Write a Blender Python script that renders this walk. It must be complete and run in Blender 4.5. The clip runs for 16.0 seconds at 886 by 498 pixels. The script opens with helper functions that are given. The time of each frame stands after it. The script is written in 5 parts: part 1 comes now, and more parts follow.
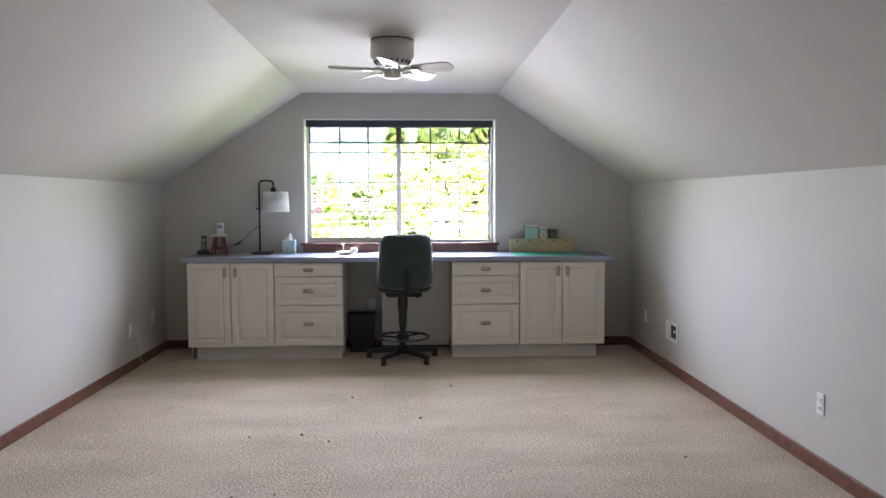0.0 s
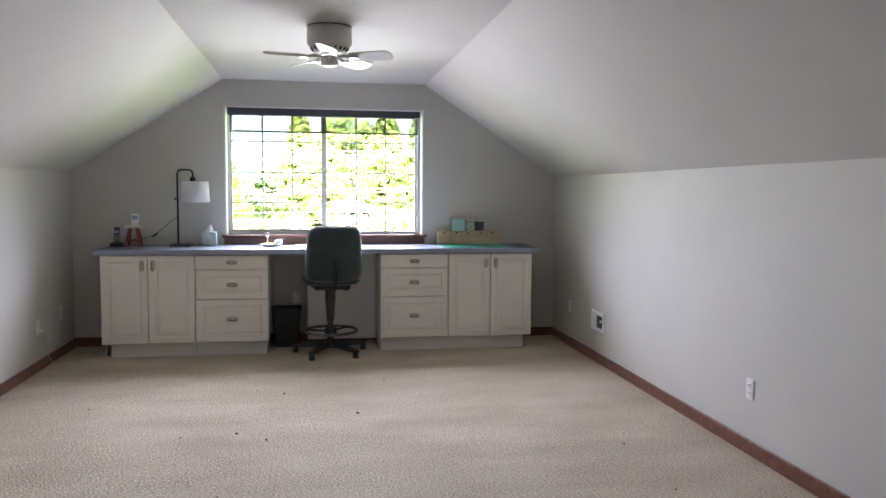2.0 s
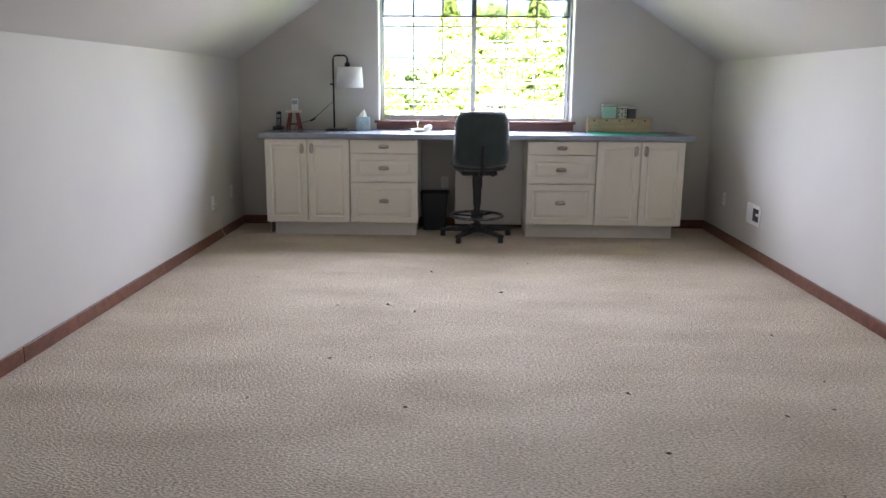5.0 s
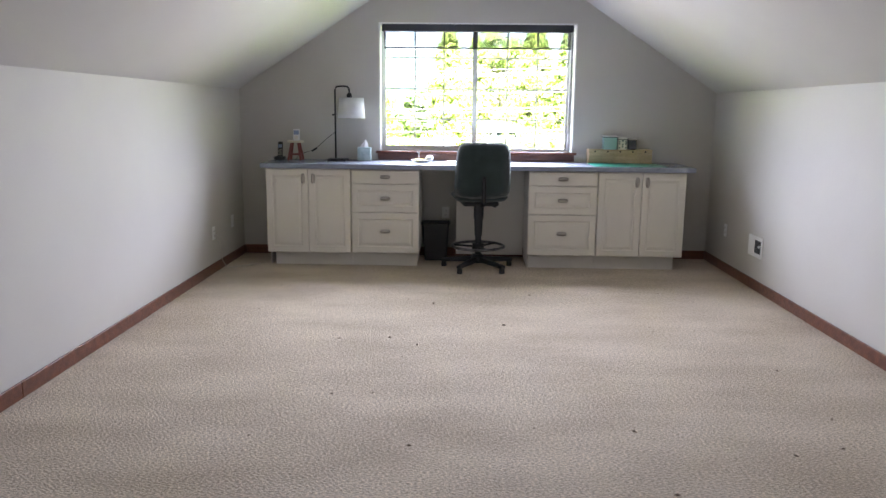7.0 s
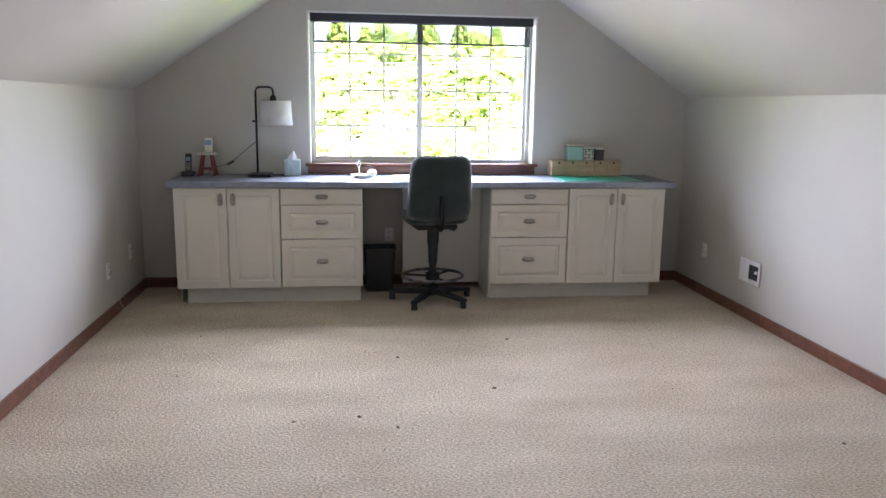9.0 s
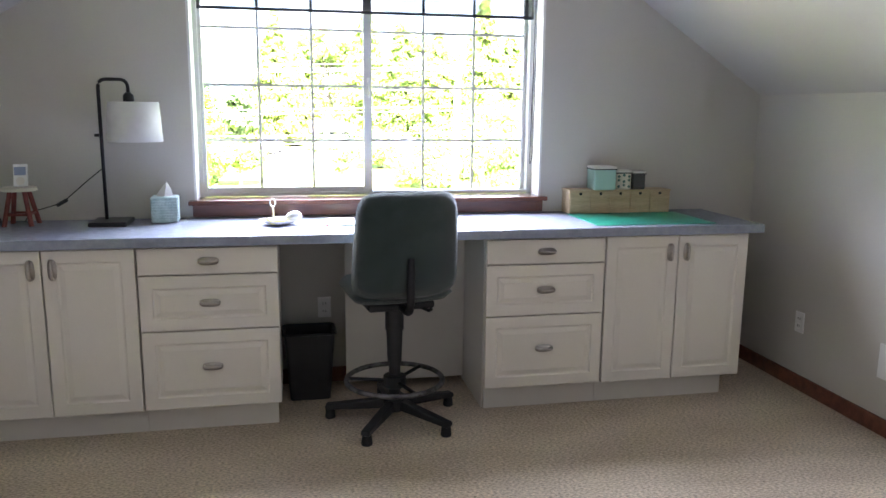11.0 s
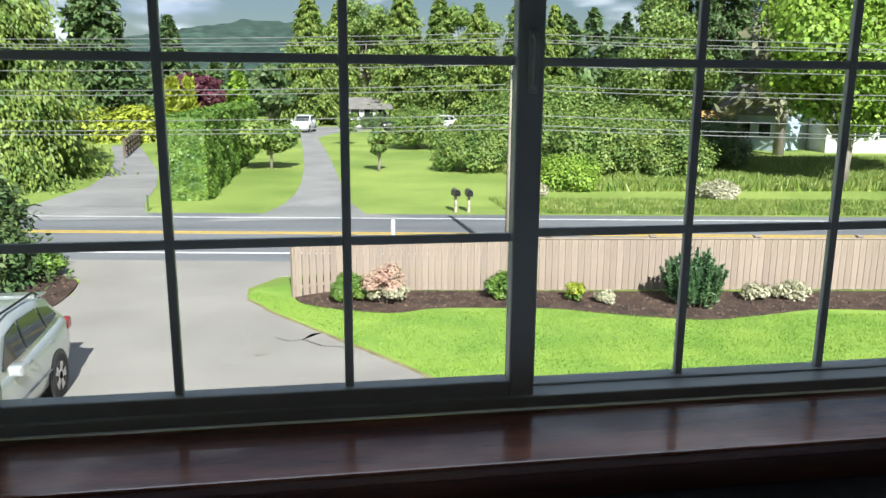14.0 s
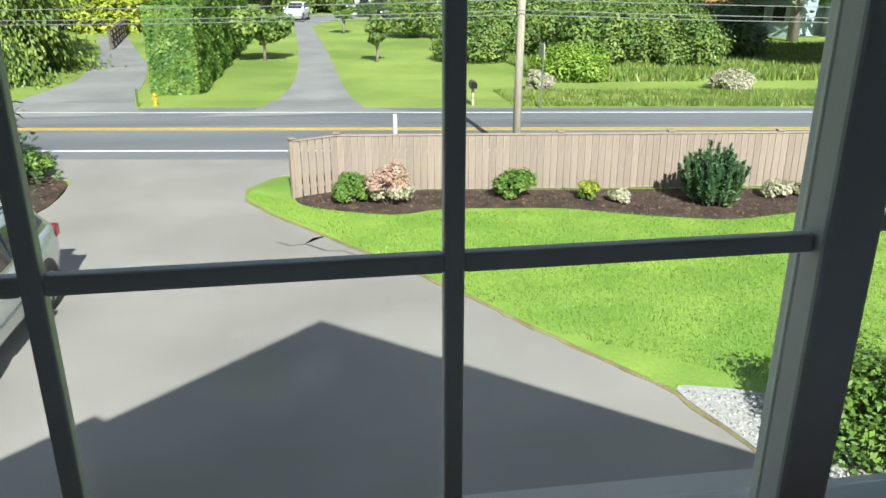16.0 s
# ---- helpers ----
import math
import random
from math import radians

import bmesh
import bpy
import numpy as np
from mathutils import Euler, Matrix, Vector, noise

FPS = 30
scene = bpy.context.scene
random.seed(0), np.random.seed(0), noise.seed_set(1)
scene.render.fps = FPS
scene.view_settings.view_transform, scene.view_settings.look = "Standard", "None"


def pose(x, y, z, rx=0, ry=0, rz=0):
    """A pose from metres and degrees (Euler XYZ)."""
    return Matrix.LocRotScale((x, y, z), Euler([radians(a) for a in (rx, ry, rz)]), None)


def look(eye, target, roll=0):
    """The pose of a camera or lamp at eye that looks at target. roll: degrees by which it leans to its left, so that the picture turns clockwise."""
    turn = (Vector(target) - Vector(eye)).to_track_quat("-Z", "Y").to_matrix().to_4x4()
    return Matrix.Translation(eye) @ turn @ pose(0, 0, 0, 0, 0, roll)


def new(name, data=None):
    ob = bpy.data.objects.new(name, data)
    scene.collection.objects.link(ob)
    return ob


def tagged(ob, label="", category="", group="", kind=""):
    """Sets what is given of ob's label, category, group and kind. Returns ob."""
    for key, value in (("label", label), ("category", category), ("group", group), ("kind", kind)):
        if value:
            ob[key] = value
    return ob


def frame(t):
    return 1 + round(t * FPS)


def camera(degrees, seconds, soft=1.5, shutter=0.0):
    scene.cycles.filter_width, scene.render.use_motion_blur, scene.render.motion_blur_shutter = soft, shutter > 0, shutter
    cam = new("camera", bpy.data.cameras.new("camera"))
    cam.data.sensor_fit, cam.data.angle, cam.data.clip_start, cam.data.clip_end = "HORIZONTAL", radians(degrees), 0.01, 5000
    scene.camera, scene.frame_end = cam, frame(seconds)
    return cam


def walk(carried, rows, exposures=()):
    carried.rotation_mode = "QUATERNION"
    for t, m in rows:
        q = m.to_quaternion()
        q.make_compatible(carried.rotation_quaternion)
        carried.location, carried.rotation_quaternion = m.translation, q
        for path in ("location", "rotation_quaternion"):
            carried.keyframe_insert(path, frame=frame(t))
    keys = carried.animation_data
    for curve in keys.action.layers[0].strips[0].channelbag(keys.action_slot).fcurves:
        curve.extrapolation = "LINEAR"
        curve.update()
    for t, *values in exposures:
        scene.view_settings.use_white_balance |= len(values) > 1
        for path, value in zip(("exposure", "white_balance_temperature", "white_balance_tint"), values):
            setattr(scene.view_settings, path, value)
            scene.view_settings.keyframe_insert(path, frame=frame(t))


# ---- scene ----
cam = camera(60.5, 16.0)
PATH = [
    (0, (0.126, 0.092, 1.454), (0.206, 2.086, 1.324), -0.1),
    (0.5, (0.187, 0.241, 1.456), (0.51, 2.208, 1.29), 0.0),
    (1, (0.192, 0.288, 1.448), (0.673, 2.223, 1.285), 0.2),
    (1.5, (0.083, 0.223, 1.447), (0.569, 2.157, 1.293), 0.4),
    (2, (-0.094, 0.162, 1.45), (0.237, 2.129, 1.3), 0.4),
    (2.5, (-0.125, 0.13, 1.424), (0.01, 2.12, 1.28), 0.4),
    (3, (-0.039, 0.085, 1.383), (-0.044, 2.079, 1.227), 0.5),
    (3.5, (-0.157, 0.097, 1.395), (-0.181, 2.079, 1.129), 0.6),
    (3.7, (-0.17, 0.14, 1.414), (-0.2, 2.106, 1.048), 0.6),
    (5.8, (-0.06, 0.066, 1.359), (-0.112, 2.019, 0.932), 0.4),
    (6, (-0.074, 0.081, 1.369), (-0.118, 2.04, 0.971), 0.4),
    (6.5, (-0.128, 0.079, 1.386), (-0.155, 2.045, 1.021), 0.5),
    (7, (-0.125, 0.117, 1.418), (-0.171, 2.084, 1.06), 0.6),
    (7.5, (-0.222, 0.252, 1.477), (-0.254, 2.219, 1.12), 0.7),
    (8, (-0.322, 0.429, 1.539), (-0.31, 2.397, 1.181), 0.7),
    (8.5, (-0.438, 0.733, 1.544), (-0.377, 2.698, 1.177), 0.8),
    (9, (-0.599, 1.196, 1.52), (-0.358, 3.146, 1.146), 0.8),
    (9.2, (-0.592, 1.441, 1.501), (-0.318, 3.388, 1.134), 0.8),
    (11.5, (-0.343, 3.994, 1.508), (0.05, 5.921, 1.148), 0.5),
    (12, (-0.259, 4.559, 1.562), (0.126, 6.484, 1.18), 0.6),
    (12.5, (-0.261, 5.092, 1.579), (0.117, 7.019, 1.198), 0.5),
    (13, (-0.231, 5.626, 1.597), (0.127, 7.556, 1.213), 0.6),
    (13.5, (-0.291, 6.092, 1.567), (0.034, 8.03, 1.196), 0.4),
    (14, (-0.342, 6.488, 1.587), (-0.043, 8.42, 1.166), 0.4),
    (14.5, (-0.412, 6.803, 1.578), (-0.13, 8.719, 1.08), 0.3),
    (15, (-0.469, 7.023, 1.578), (-0.194, 8.914, 0.99), 0.1),
    (15.5, (-0.417, 7.161, 1.565), (-0.138, 9.03, 0.909), 0.0),
    (16, (-0.397, 7.232, 1.53), (-0.106, 9.086, 0.839), 0.0),
]
EXPOSE = [(0, 5.12, 6300, 25), (3.5, 5.15, 6300, 25), (6.0, 5.32, 6300, 25), (9.2, 5.3, 6300, 25), (11.5, 5.35, 6200, 25), (12.0, 5.15, 6450, 27), (12.5, 3.95, 6800, 29), (13.0, 1.7, 7000, 25), (13.4, 1.25, 5600, 12), (14.0, 0.97, 6000, 9), (16.0, 0.87, 6000, 5)]
walk(cam, [(t, look(eye, target, roll)) for t, eye, target, roll in PATH], EXPOSE)

# ---- world, sun and window light ----
G = -2.95                      # the ground outside, below the upper floor
SUN_FROM = Vector((0.093, -1.32, 1.0)).normalized()
world = bpy.data.worlds.new("sky")
scene.world = world
world.use_nodes = True
wn, wl = world.node_tree.nodes, world.node_tree.links
wn.clear()
sky = wn.new("ShaderNodeTexSky")
sky.sky_type, sky.sun_disc = "NISHITA", False
sky.sun_elevation, sky.sun_rotation = math.asin(SUN_FROM.z), math.atan2(SUN_FROM.x, SUN_FROM.y)
coord = wn.new("ShaderNodeTexCoord")
stretch = wn.new("ShaderNodeMapping")
stretch.inputs["Scale"].default_value = (1.0, 1.0, 3.2)
clouds = wn.new("ShaderNodeTexNoise")
clouds.inputs["Scale"].default_value, clouds.inputs["Detail"].default_value = 5.2, 8
cloud_ramp = wn.new("ShaderNodeValToRGB")
cloud_ramp.color_ramp.elements[0].position, cloud_ramp.color_ramp.elements[1].position = 0.48, 0.60
shade = wn.new("ShaderNodeTexNoise")
shade.inputs["Scale"].default_value, shade.inputs["Detail"].default_value = 6.0, 5
cloud_tone = wn.new("ShaderNodeValToRGB")
cloud_tone.color_ramp.elements[0].position, cloud_tone.color_ramp.elements[1].position = 0.35, 0.6
cloud_tone.color_ramp.elements[0].color, cloud_tone.color_ramp.elements[1].color = (6.0, 7.6, 10.4, 1), (18.0, 18.6, 19.6, 1)
over = wn.new("ShaderNodeMixRGB")
back = wn.new("ShaderNodeBackground")
back.inputs["Strength"].default_value = 0.034
wout = wn.new("ShaderNodeOutputWorld")
wl.new(coord.outputs["Generated"], stretch.inputs["Vector"])
wl.new(stretch.outputs["Vector"], clouds.inputs["Vector"])
wl.new(stretch.outputs["Vector"], shade.inputs["Vector"])
wl.new(clouds.outputs["Fac"], cloud_ramp.inputs["Fac"])
wl.new(shade.outputs["Fac"], cloud_tone.inputs["Fac"])
wl.new(cloud_ramp.outputs["Color"], over.inputs["Fac"])
wl.new(sky.outputs["Color"], over.inputs["Color1"])
wl.new(cloud_tone.outputs["Color"], over.inputs["Color2"])
wl.new(over.outputs["Color"], back.inputs["Color"])
wl.new(back.outputs["Background"], wout.inputs["Surface"])

sun = new("sun", bpy.data.lights.new("sun", "SUN"))
sun.data.energy, sun.data.angle, sun.data.color = 5.0, radians(0.5), (1.0, 0.95, 0.87)
sun.matrix_world = look(SUN_FROM * 60, (0, 0, 0))

window_light = new("window_light", bpy.data.lights.new("window_light", "AREA"))
window_light.data.shape, window_light.data.size, window_light.data.size_y = "RECTANGLE", 1.7, 0.70
window_light.data.energy, window_light.data.color, window_light.data.spread = 3.0, (0.80, 0.90, 1.0), radians(118)
window_light.matrix_world = look((0.01, 7.565, 1.50), (0.01, 0, -1.25))

# ---- materials ----
def material(name, a, b=None, scale=8.0, rough=0.6, bump=0.0, bump_scale=60.0, metal=0.0, fine=0.0, coat=0.0,
             stretch_by=(1, 1, 1), obj_random=0.0, sheen=0.0, spread=(0.35, 0.65), through_light=0.0, islands=0.0):
    """A surface with two colours mixed by large noise, a fine grain, and a relief."""
    m = bpy.data.materials.new(name)
    m.use_nodes = True
    n, l = m.node_tree.nodes, m.node_tree.links
    p = n["Principled BSDF"]
    b = b or a
    tc = n.new("ShaderNodeTexCoord")
    mp = n.new("ShaderNodeMapping")
    mp.inputs["Scale"].default_value = stretch_by
    l.new(tc.outputs["Object"], mp.inputs["Vector"])
    big = n.new("ShaderNodeTexNoise")
    big.inputs["Scale"].default_value, big.inputs["Detail"].default_value = scale, 5
    l.new(mp.outputs["Vector"], big.inputs["Vector"])
    ramp = n.new("ShaderNodeValToRGB")
    e = ramp.color_ramp.elements
    e[0].position, e[1].position = spread
    e[0].color, e[1].color = (*a, 1), (*b, 1)
    l.new(big.outputs["Fac"], ramp.inputs["Fac"])
    out = ramp.outputs["Color"]
    small = n.new("ShaderNodeTexNoise")
    small.inputs["Scale"].default_value, small.inputs["Detail"].default_value = bump_scale, 3
    l.new(mp.outputs["Vector"], small.inputs["Vector"])
    if fine or obj_random or islands:
        hsv = n.new("ShaderNodeHueSaturation")
        l.new(out, hsv.inputs["Color"])
        mr = n.new("ShaderNodeMapRange")
        mr.inputs["From Min"].default_value, mr.inputs["From Max"].default_value = 0.3, 0.7
        mr.inputs["To Min"].default_value, mr.inputs["To Max"].default_value = 1 - fine, 1 + fine
        l.new(small.outputs["Fac"], mr.inputs["Value"])
        val = mr.outputs["Result"]
        for amount, node_kind, socket in ((obj_random, "ShaderNodeObjectInfo", "Random"), (islands, "ShaderNodeNewGeometry", "Random Per Island")):
            if amount:
                src = n.new(node_kind)
                r2 = n.new("ShaderNodeMapRange")
                r2.inputs["To Min"].default_value, r2.inputs["To Max"].default_value = 1 - amount, 1 + amount
                l.new(src.outputs[socket], r2.inputs["Value"])
                mul = n.new("ShaderNodeMath")
                mul.operation = "MULTIPLY"
                l.new(val, mul.inputs[0])
                l.new(r2.outputs["Result"], mul.inputs[1])
                val = mul.outputs["Value"]
        l.new(val, hsv.inputs["Value"])
        out = hsv.outputs["Color"]
    l.new(out, p.inputs["Base Color"])
    p.inputs["Roughness"].default_value, p.inputs["Metallic"].default_value = rough, metal
    p.inputs["Coat Weight"].default_value = coat
    p.inputs["Sheen Weight"].default_value = sheen
    if bump:
        bp = n.new("ShaderNodeBump")
        bp.inputs["Strength"].default_value, bp.inputs["Distance"].default_value = min(1, bump * 2), 0.01
        l.new(small.outputs["Fac"], bp.inputs["Height"])
        l.new(bp.outputs["Normal"], p.inputs["Normal"])
    if through_light:
        tr = n.new("ShaderNodeBsdfTranslucent")
        l.new(out, tr.inputs["Color"])
        mix = n.new("ShaderNodeMixShader")
        mix.inputs["Fac"].default_value = through_light
        l.new(p.outputs["BSDF"], mix.inputs[1])
        l.new(tr.outputs["BSDF"], mix.inputs[2])
        l.new(mix.outputs["Shader"], n["Material Output"].inputs["Surface"])
    return m


def glass_material(name, tint, gloss_rough=0.0):
    m = bpy.data.materials.new(name)
    m.use_nodes = True
    n, l = m.node_tree.nodes, m.node_tree.links
    n.clear()
    clear, gloss, mix, edge, power, keep, out = (n.new("ShaderNode" + k) for k in ("BsdfTransparent", "BsdfGlossy", "MixShader", "LayerWeight", "Math", "Math", "OutputMaterial"))
    clear.inputs["Color"].default_value = (*tint, 1)
    gloss.inputs["Roughness"].default_value = gloss_rough
    edge.inputs["Blend"].default_value = 0.5
    power.operation, power.inputs[1].default_value = "POWER", 4.0
    keep.operation, keep.inputs[1].default_value, keep.inputs[2].default_value = "MULTIPLY_ADD", 0.8, 0.025
    l.new(edge.outputs["Facing"], power.inputs[0])
    l.new(power.outputs["Value"], keep.inputs[0])
    l.new(keep.outputs["Value"], mix.inputs["Fac"])
    l.new(clear.outputs["BSDF"], mix.inputs[1])
    l.new(gloss.outputs["BSDF"], mix.inputs[2])
    l.new(mix.outputs["Shader"], out.inputs["Surface"])
    return m


def leafy(name, a, b, islands=0.35):
    return material(name, a, b, 1.3, 0.55, through_light=0.22, islands=islands)


WALL = material("wall_paint", (0.51, 0.49, 0.445), (0.54, 0.52, 0.47), 1.2, 0.75, 0.035, 140, fine=0.015)
CEIL = material("ceiling_paint", (0.52, 0.505, 0.475), (0.55, 0.535, 0.50), 1.0, 0.8, 0.04, 120, fine=0.015)
CARPET = material("carpet", (0.43, 0.345, 0.245), (0.585, 0.49, 0.37), 1.5, 0.95, 0.5, 85, fine=0.5, sheen=0.10, stretch_by=(0.8, 1.7, 1), spread=(0.28, 0.66))
# Dark beige of the carpet specks; the shade inside dents is put into it.
DENT_FLECK = material("carpet_dent_flecks", (0.16, 0.12, 0.09), (0.24, 0.19, 0.14), 9, 0.95)
REDWOOD = material("stained_wood", (0.11, 0.035, 0.02), (0.19, 0.065, 0.035), 5, 0.32, 0.05, 60, fine=0.15, stretch_by=(0.4, 5, 5), coat=0.3)
SILLWOOD = material("sill_wood", (0.12, 0.04, 0.022), (0.21, 0.075, 0.04), 5, 0.25, 0.03, 60, fine=0.15, stretch_by=(0.6, 6, 6), coat=0.4)
WHITE_CAB = material("cabinet_foil", (0.74, 0.70, 0.62), (0.78, 0.74, 0.66), 2, 0.38, 0.01, 90, fine=0.01)
CAB_SIDE = material("cabinet_side", (0.70, 0.67, 0.61), (0.73, 0.70, 0.64), 2, 0.5, 0.02, 90)
# Grey laminate with the blue of the reflected sky put into its colour.
COUNTER = material("sky_tinted_laminate", (0.26, 0.29, 0.36), (0.31, 0.34, 0.41), 30, 0.21, 0.015, 220, fine=0.06)
VINYL = material("white_vinyl", (0.57, 0.58, 0.58), (0.63, 0.64, 0.64), 3, 0.4, 0.02, 70)
JAMB = material("white_jamb", (0.72, 0.72, 0.71), (0.76, 0.76, 0.75), 3, 0.6, 0.03, 70)
GLASS = glass_material("window_glass", (0.97, 0.985, 0.975))
BLACKFAB = material("dark_green_fabric", (0.014, 0.032, 0.031), (0.024, 0.047, 0.045), 12, 0.9, 0.35, 420, fine=0.25, sheen=0.35)
BLACKPL = material("black_plastic", (0.012, 0.014, 0.016), (0.02, 0.022, 0.024), 8, 0.45, 0.05, 150)
BLACKMET = material("black_metal", (0.012, 0.012, 0.013), (0.02, 0.02, 0.021), 8, 0.4, 0.03, 120, metal=0.3)
WORNSTEEL = material("worn_steel", (0.05, 0.05, 0.05), (0.22, 0.22, 0.22), 25, 0.38, 0.05, 120, metal=0.6)
PEWTER = material("pewter", (0.40, 0.37, 0.33), (0.50, 0.46, 0.41), 20, 0.28, 0.05, 100, metal=0.9)
FANWHITE = material("fan_enamel", (0.62, 0.60, 0.56), (0.66, 0.64, 0.60), 4, 0.4)
FANBLADE = material("fan_blade", (0.42, 0.39, 0.35), (0.50, 0.47, 0.42), 4, 0.45, 0.03, 60, stretch_by=(0.5, 4, 1))
BLIND = material("blind_cassette", (0.03, 0.035, 0.045), (0.04, 0.045, 0.055), 6, 0.5)
SHADE = material("linen_shade", (0.78, 0.78, 0.77), (0.84, 0.84, 0.83), 12, 0.8, 0.2, 300, through_light=0.4)
REDPAINT = material("worn_red_paint", (0.16, 0.03, 0.028), (0.24, 0.06, 0.05), 14, 0.55, 0.1, 60, fine=0.2)
TEAL_MAT = material("green_cutting_mat", (0.0, 0.20, 0.13), (0.005, 0.26, 0.17), 6, 0.4, 0.03, 200, fine=0.05)
PINE = material("pale_wood", (0.50, 0.37, 0.22), (0.60, 0.46, 0.29), 5, 0.6, 0.05, 60, fine=0.12, stretch_by=(0.6, 6, 6))
MINT = material("mint_tin", (0.33, 0.52, 0.44), (0.38, 0.57, 0.49), 6, 0.35, 0.02, 60)
CREAM = material("cream_tin", (0.62, 0.57, 0.45), (0.68, 0.63, 0.51), 6, 0.4)
DARKTIN = material("dark_tin", (0.05, 0.05, 0.045), (0.08, 0.075, 0.07), 9, 0.4)
FLOWER = material("flower_print", (0.06, 0.13, 0.11), (0.10, 0.18, 0.15), 9, 0.5)
LIDWHITE = material("tin_lid", (0.66, 0.62, 0.55), (0.7, 0.66, 0.6), 6, 0.4)
BASKET = material("woven_basket", (0.36, 0.50, 0.50), (0.52, 0.63, 0.62), 20, 0.7, 0.2, 90, fine=0.1)
PAPER = material("white_paper", (0.78, 0.78, 0.77), (0.82, 0.82, 0.81), 8, 0.8, 0.03, 80, through_light=0.15)
GREENPAPER = material("pale_green_pad", (0.55, 0.66, 0.55), (0.6, 0.7, 0.6), 6, 0.8)
BLUEPAPER = material("blotter", (0.33, 0.36, 0.42), (0.36, 0.39, 0.45), 6, 0.45)
YELLOW = material("yellow_notes", (0.72, 0.58, 0.10), (0.78, 0.64, 0.14), 10, 0.8)
RED = material("red_edge", (0.6, 0.06, 0.05), (0.66, 0.08, 0.06), 10, 0.6)
PORCELAIN = material("porcelain", (0.75, 0.75, 0.74), (0.8, 0.8, 0.79), 6, 0.15, coat=0.5)
SILVER = material("silver", (0.55, 0.55, 0.56), (0.62, 0.62, 0.63), 10, 0.2, metal=1.0)
SCREEN = material("player_screen", (0.25, 0.32, 0.45), (0.3, 0.36, 0.5), 10, 0.2)
PLATE = material("outlet_plate", (0.74, 0.74, 0.72), (0.78, 0.78, 0.76), 10, 0.35)
DARKSLOT = material("dark_opening", (0.015, 0.015, 0.015), (0.03, 0.03, 0.03), 10, 0.8)
CORD = material("pale_cord", (0.5, 0.47, 0.42), (0.55, 0.52, 0.46), 10, 0.5)
BLACKCORD = material("black_cord", (0.012, 0.012, 0.012), (0.016, 0.016, 0.016), 10, 0.5)
MESHFAB = glass_material("screen_fabric", (0.45, 0.46, 0.47), 0.6)

GRASS = material("far_grass", (0.17, 0.25, 0.04), (0.29, 0.37, 0.075), 0.22, 0.9, 0.6, 18, fine=0.3)
LAWN = material("mown_lawn", (0.165, 0.295, 0.035), (0.275, 0.40, 0.06), 0.9, 0.85, 0.7, 34, fine=0.28)
ASPHALT = material("worn_driveway", (0.27, 0.25, 0.225), (0.34, 0.315, 0.285), 0.45, 0.9, 0.3, 90, fine=0.10)
ROADMAT = material("road_asphalt", (0.15, 0.155, 0.165), (0.20, 0.205, 0.215), 0.4, 0.85, 0.3, 70, fine=0.12, stretch_by=(0.25, 1.5, 1))
TARMAC2 = material("lane_asphalt", (0.23, 0.225, 0.22), (0.31, 0.30, 0.29), 0.5, 0.9, 0.3, 50, fine=0.12)
WHITELINE = material("white_road_paint", (0.62, 0.62, 0.62), (0.75, 0.75, 0.75), 3, 0.7, fine=0.1)
YELLOWLINE = material("yellow_road_paint", (0.55, 0.36, 0.04), (0.65, 0.44, 0.07), 3, 0.7, fine=0.1)
CONCRETE = material("concrete_apron", (0.42, 0.40, 0.37), (0.50, 0.48, 0.44), 0.9, 0.9, 0.25, 70, fine=0.08)
MULCH = material("bark_mulch", (0.035, 0.020, 0.014), (0.085, 0.052, 0.036), 3.0, 0.95, 0.9, 30, fine=0.45)
MULCHBIT = material("bark_chip", (0.045, 0.026, 0.018), (0.13, 0.085, 0.06), 4, 0.95, islands=0.5)
STONE = material("pale_gravel", (0.26, 0.25, 0.23), (0.44, 0.43, 0.41), 40, 0.85, islands=0.3)
FENCE = material("weathered_cedar_board", (0.29, 0.225, 0.18), (0.36, 0.285, 0.23), 3, 0.85, 0.25, 40, fine=0.12, stretch_by=(4, 4, 0.5), obj_random=0.10)
BARK = material("bark", (0.10, 0.075, 0.055), (0.19, 0.15, 0.115), 4, 0.95, 0.6, 20, fine=0.3, stretch_by=(3, 3, 0.6))
GREYBARK = material("grey_bark", (0.24, 0.21, 0.18), (0.34, 0.30, 0.26), 4, 0.95, 0.6, 20, fine=0.3, stretch_by=(3, 3, 0.6))
POLE = material("weathered_pole", (0.36, 0.31, 0.25), (0.47, 0.41, 0.34), 2, 0.9, 0.3, 30, fine=0.15, stretch_by=(5, 5, 0.4))
# Blue-green base colour that has the haze of distance put into it.
HILL = material("hazed_wooded_hill", (0.020, 0.048, 0.036), (0.042, 0.080, 0.058), 0.06, 0.95, 1.0, 0.12, fine=0.4)
LEAF_CEDAR = leafy("cedar_foliage", (0.100, 0.178, 0.033), (0.270, 0.340, 0.068))
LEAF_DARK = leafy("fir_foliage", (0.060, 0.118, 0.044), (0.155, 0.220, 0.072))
LEAF_MID = leafy("mixed_foliage", (0.106, 0.190, 0.040), (0.250, 0.330, 0.072))
LEAF_BRIGHT = leafy("maple_foliage", (0.161, 0.287, 0.029), (0.310, 0.437, 0.057))
LEAF_PLUM = leafy("plum_foliage", (0.072, 0.016, 0.029), (0.143, 0.039, 0.058))
LEAF_GOLD = leafy("golden_foliage", (0.28, 0.33, 0.03), (0.40, 0.44, 0.05))
LEAF_HEDGE = leafy("hedge_foliage", (0.088, 0.180, 0.028), (0.200, 0.310, 0.048))
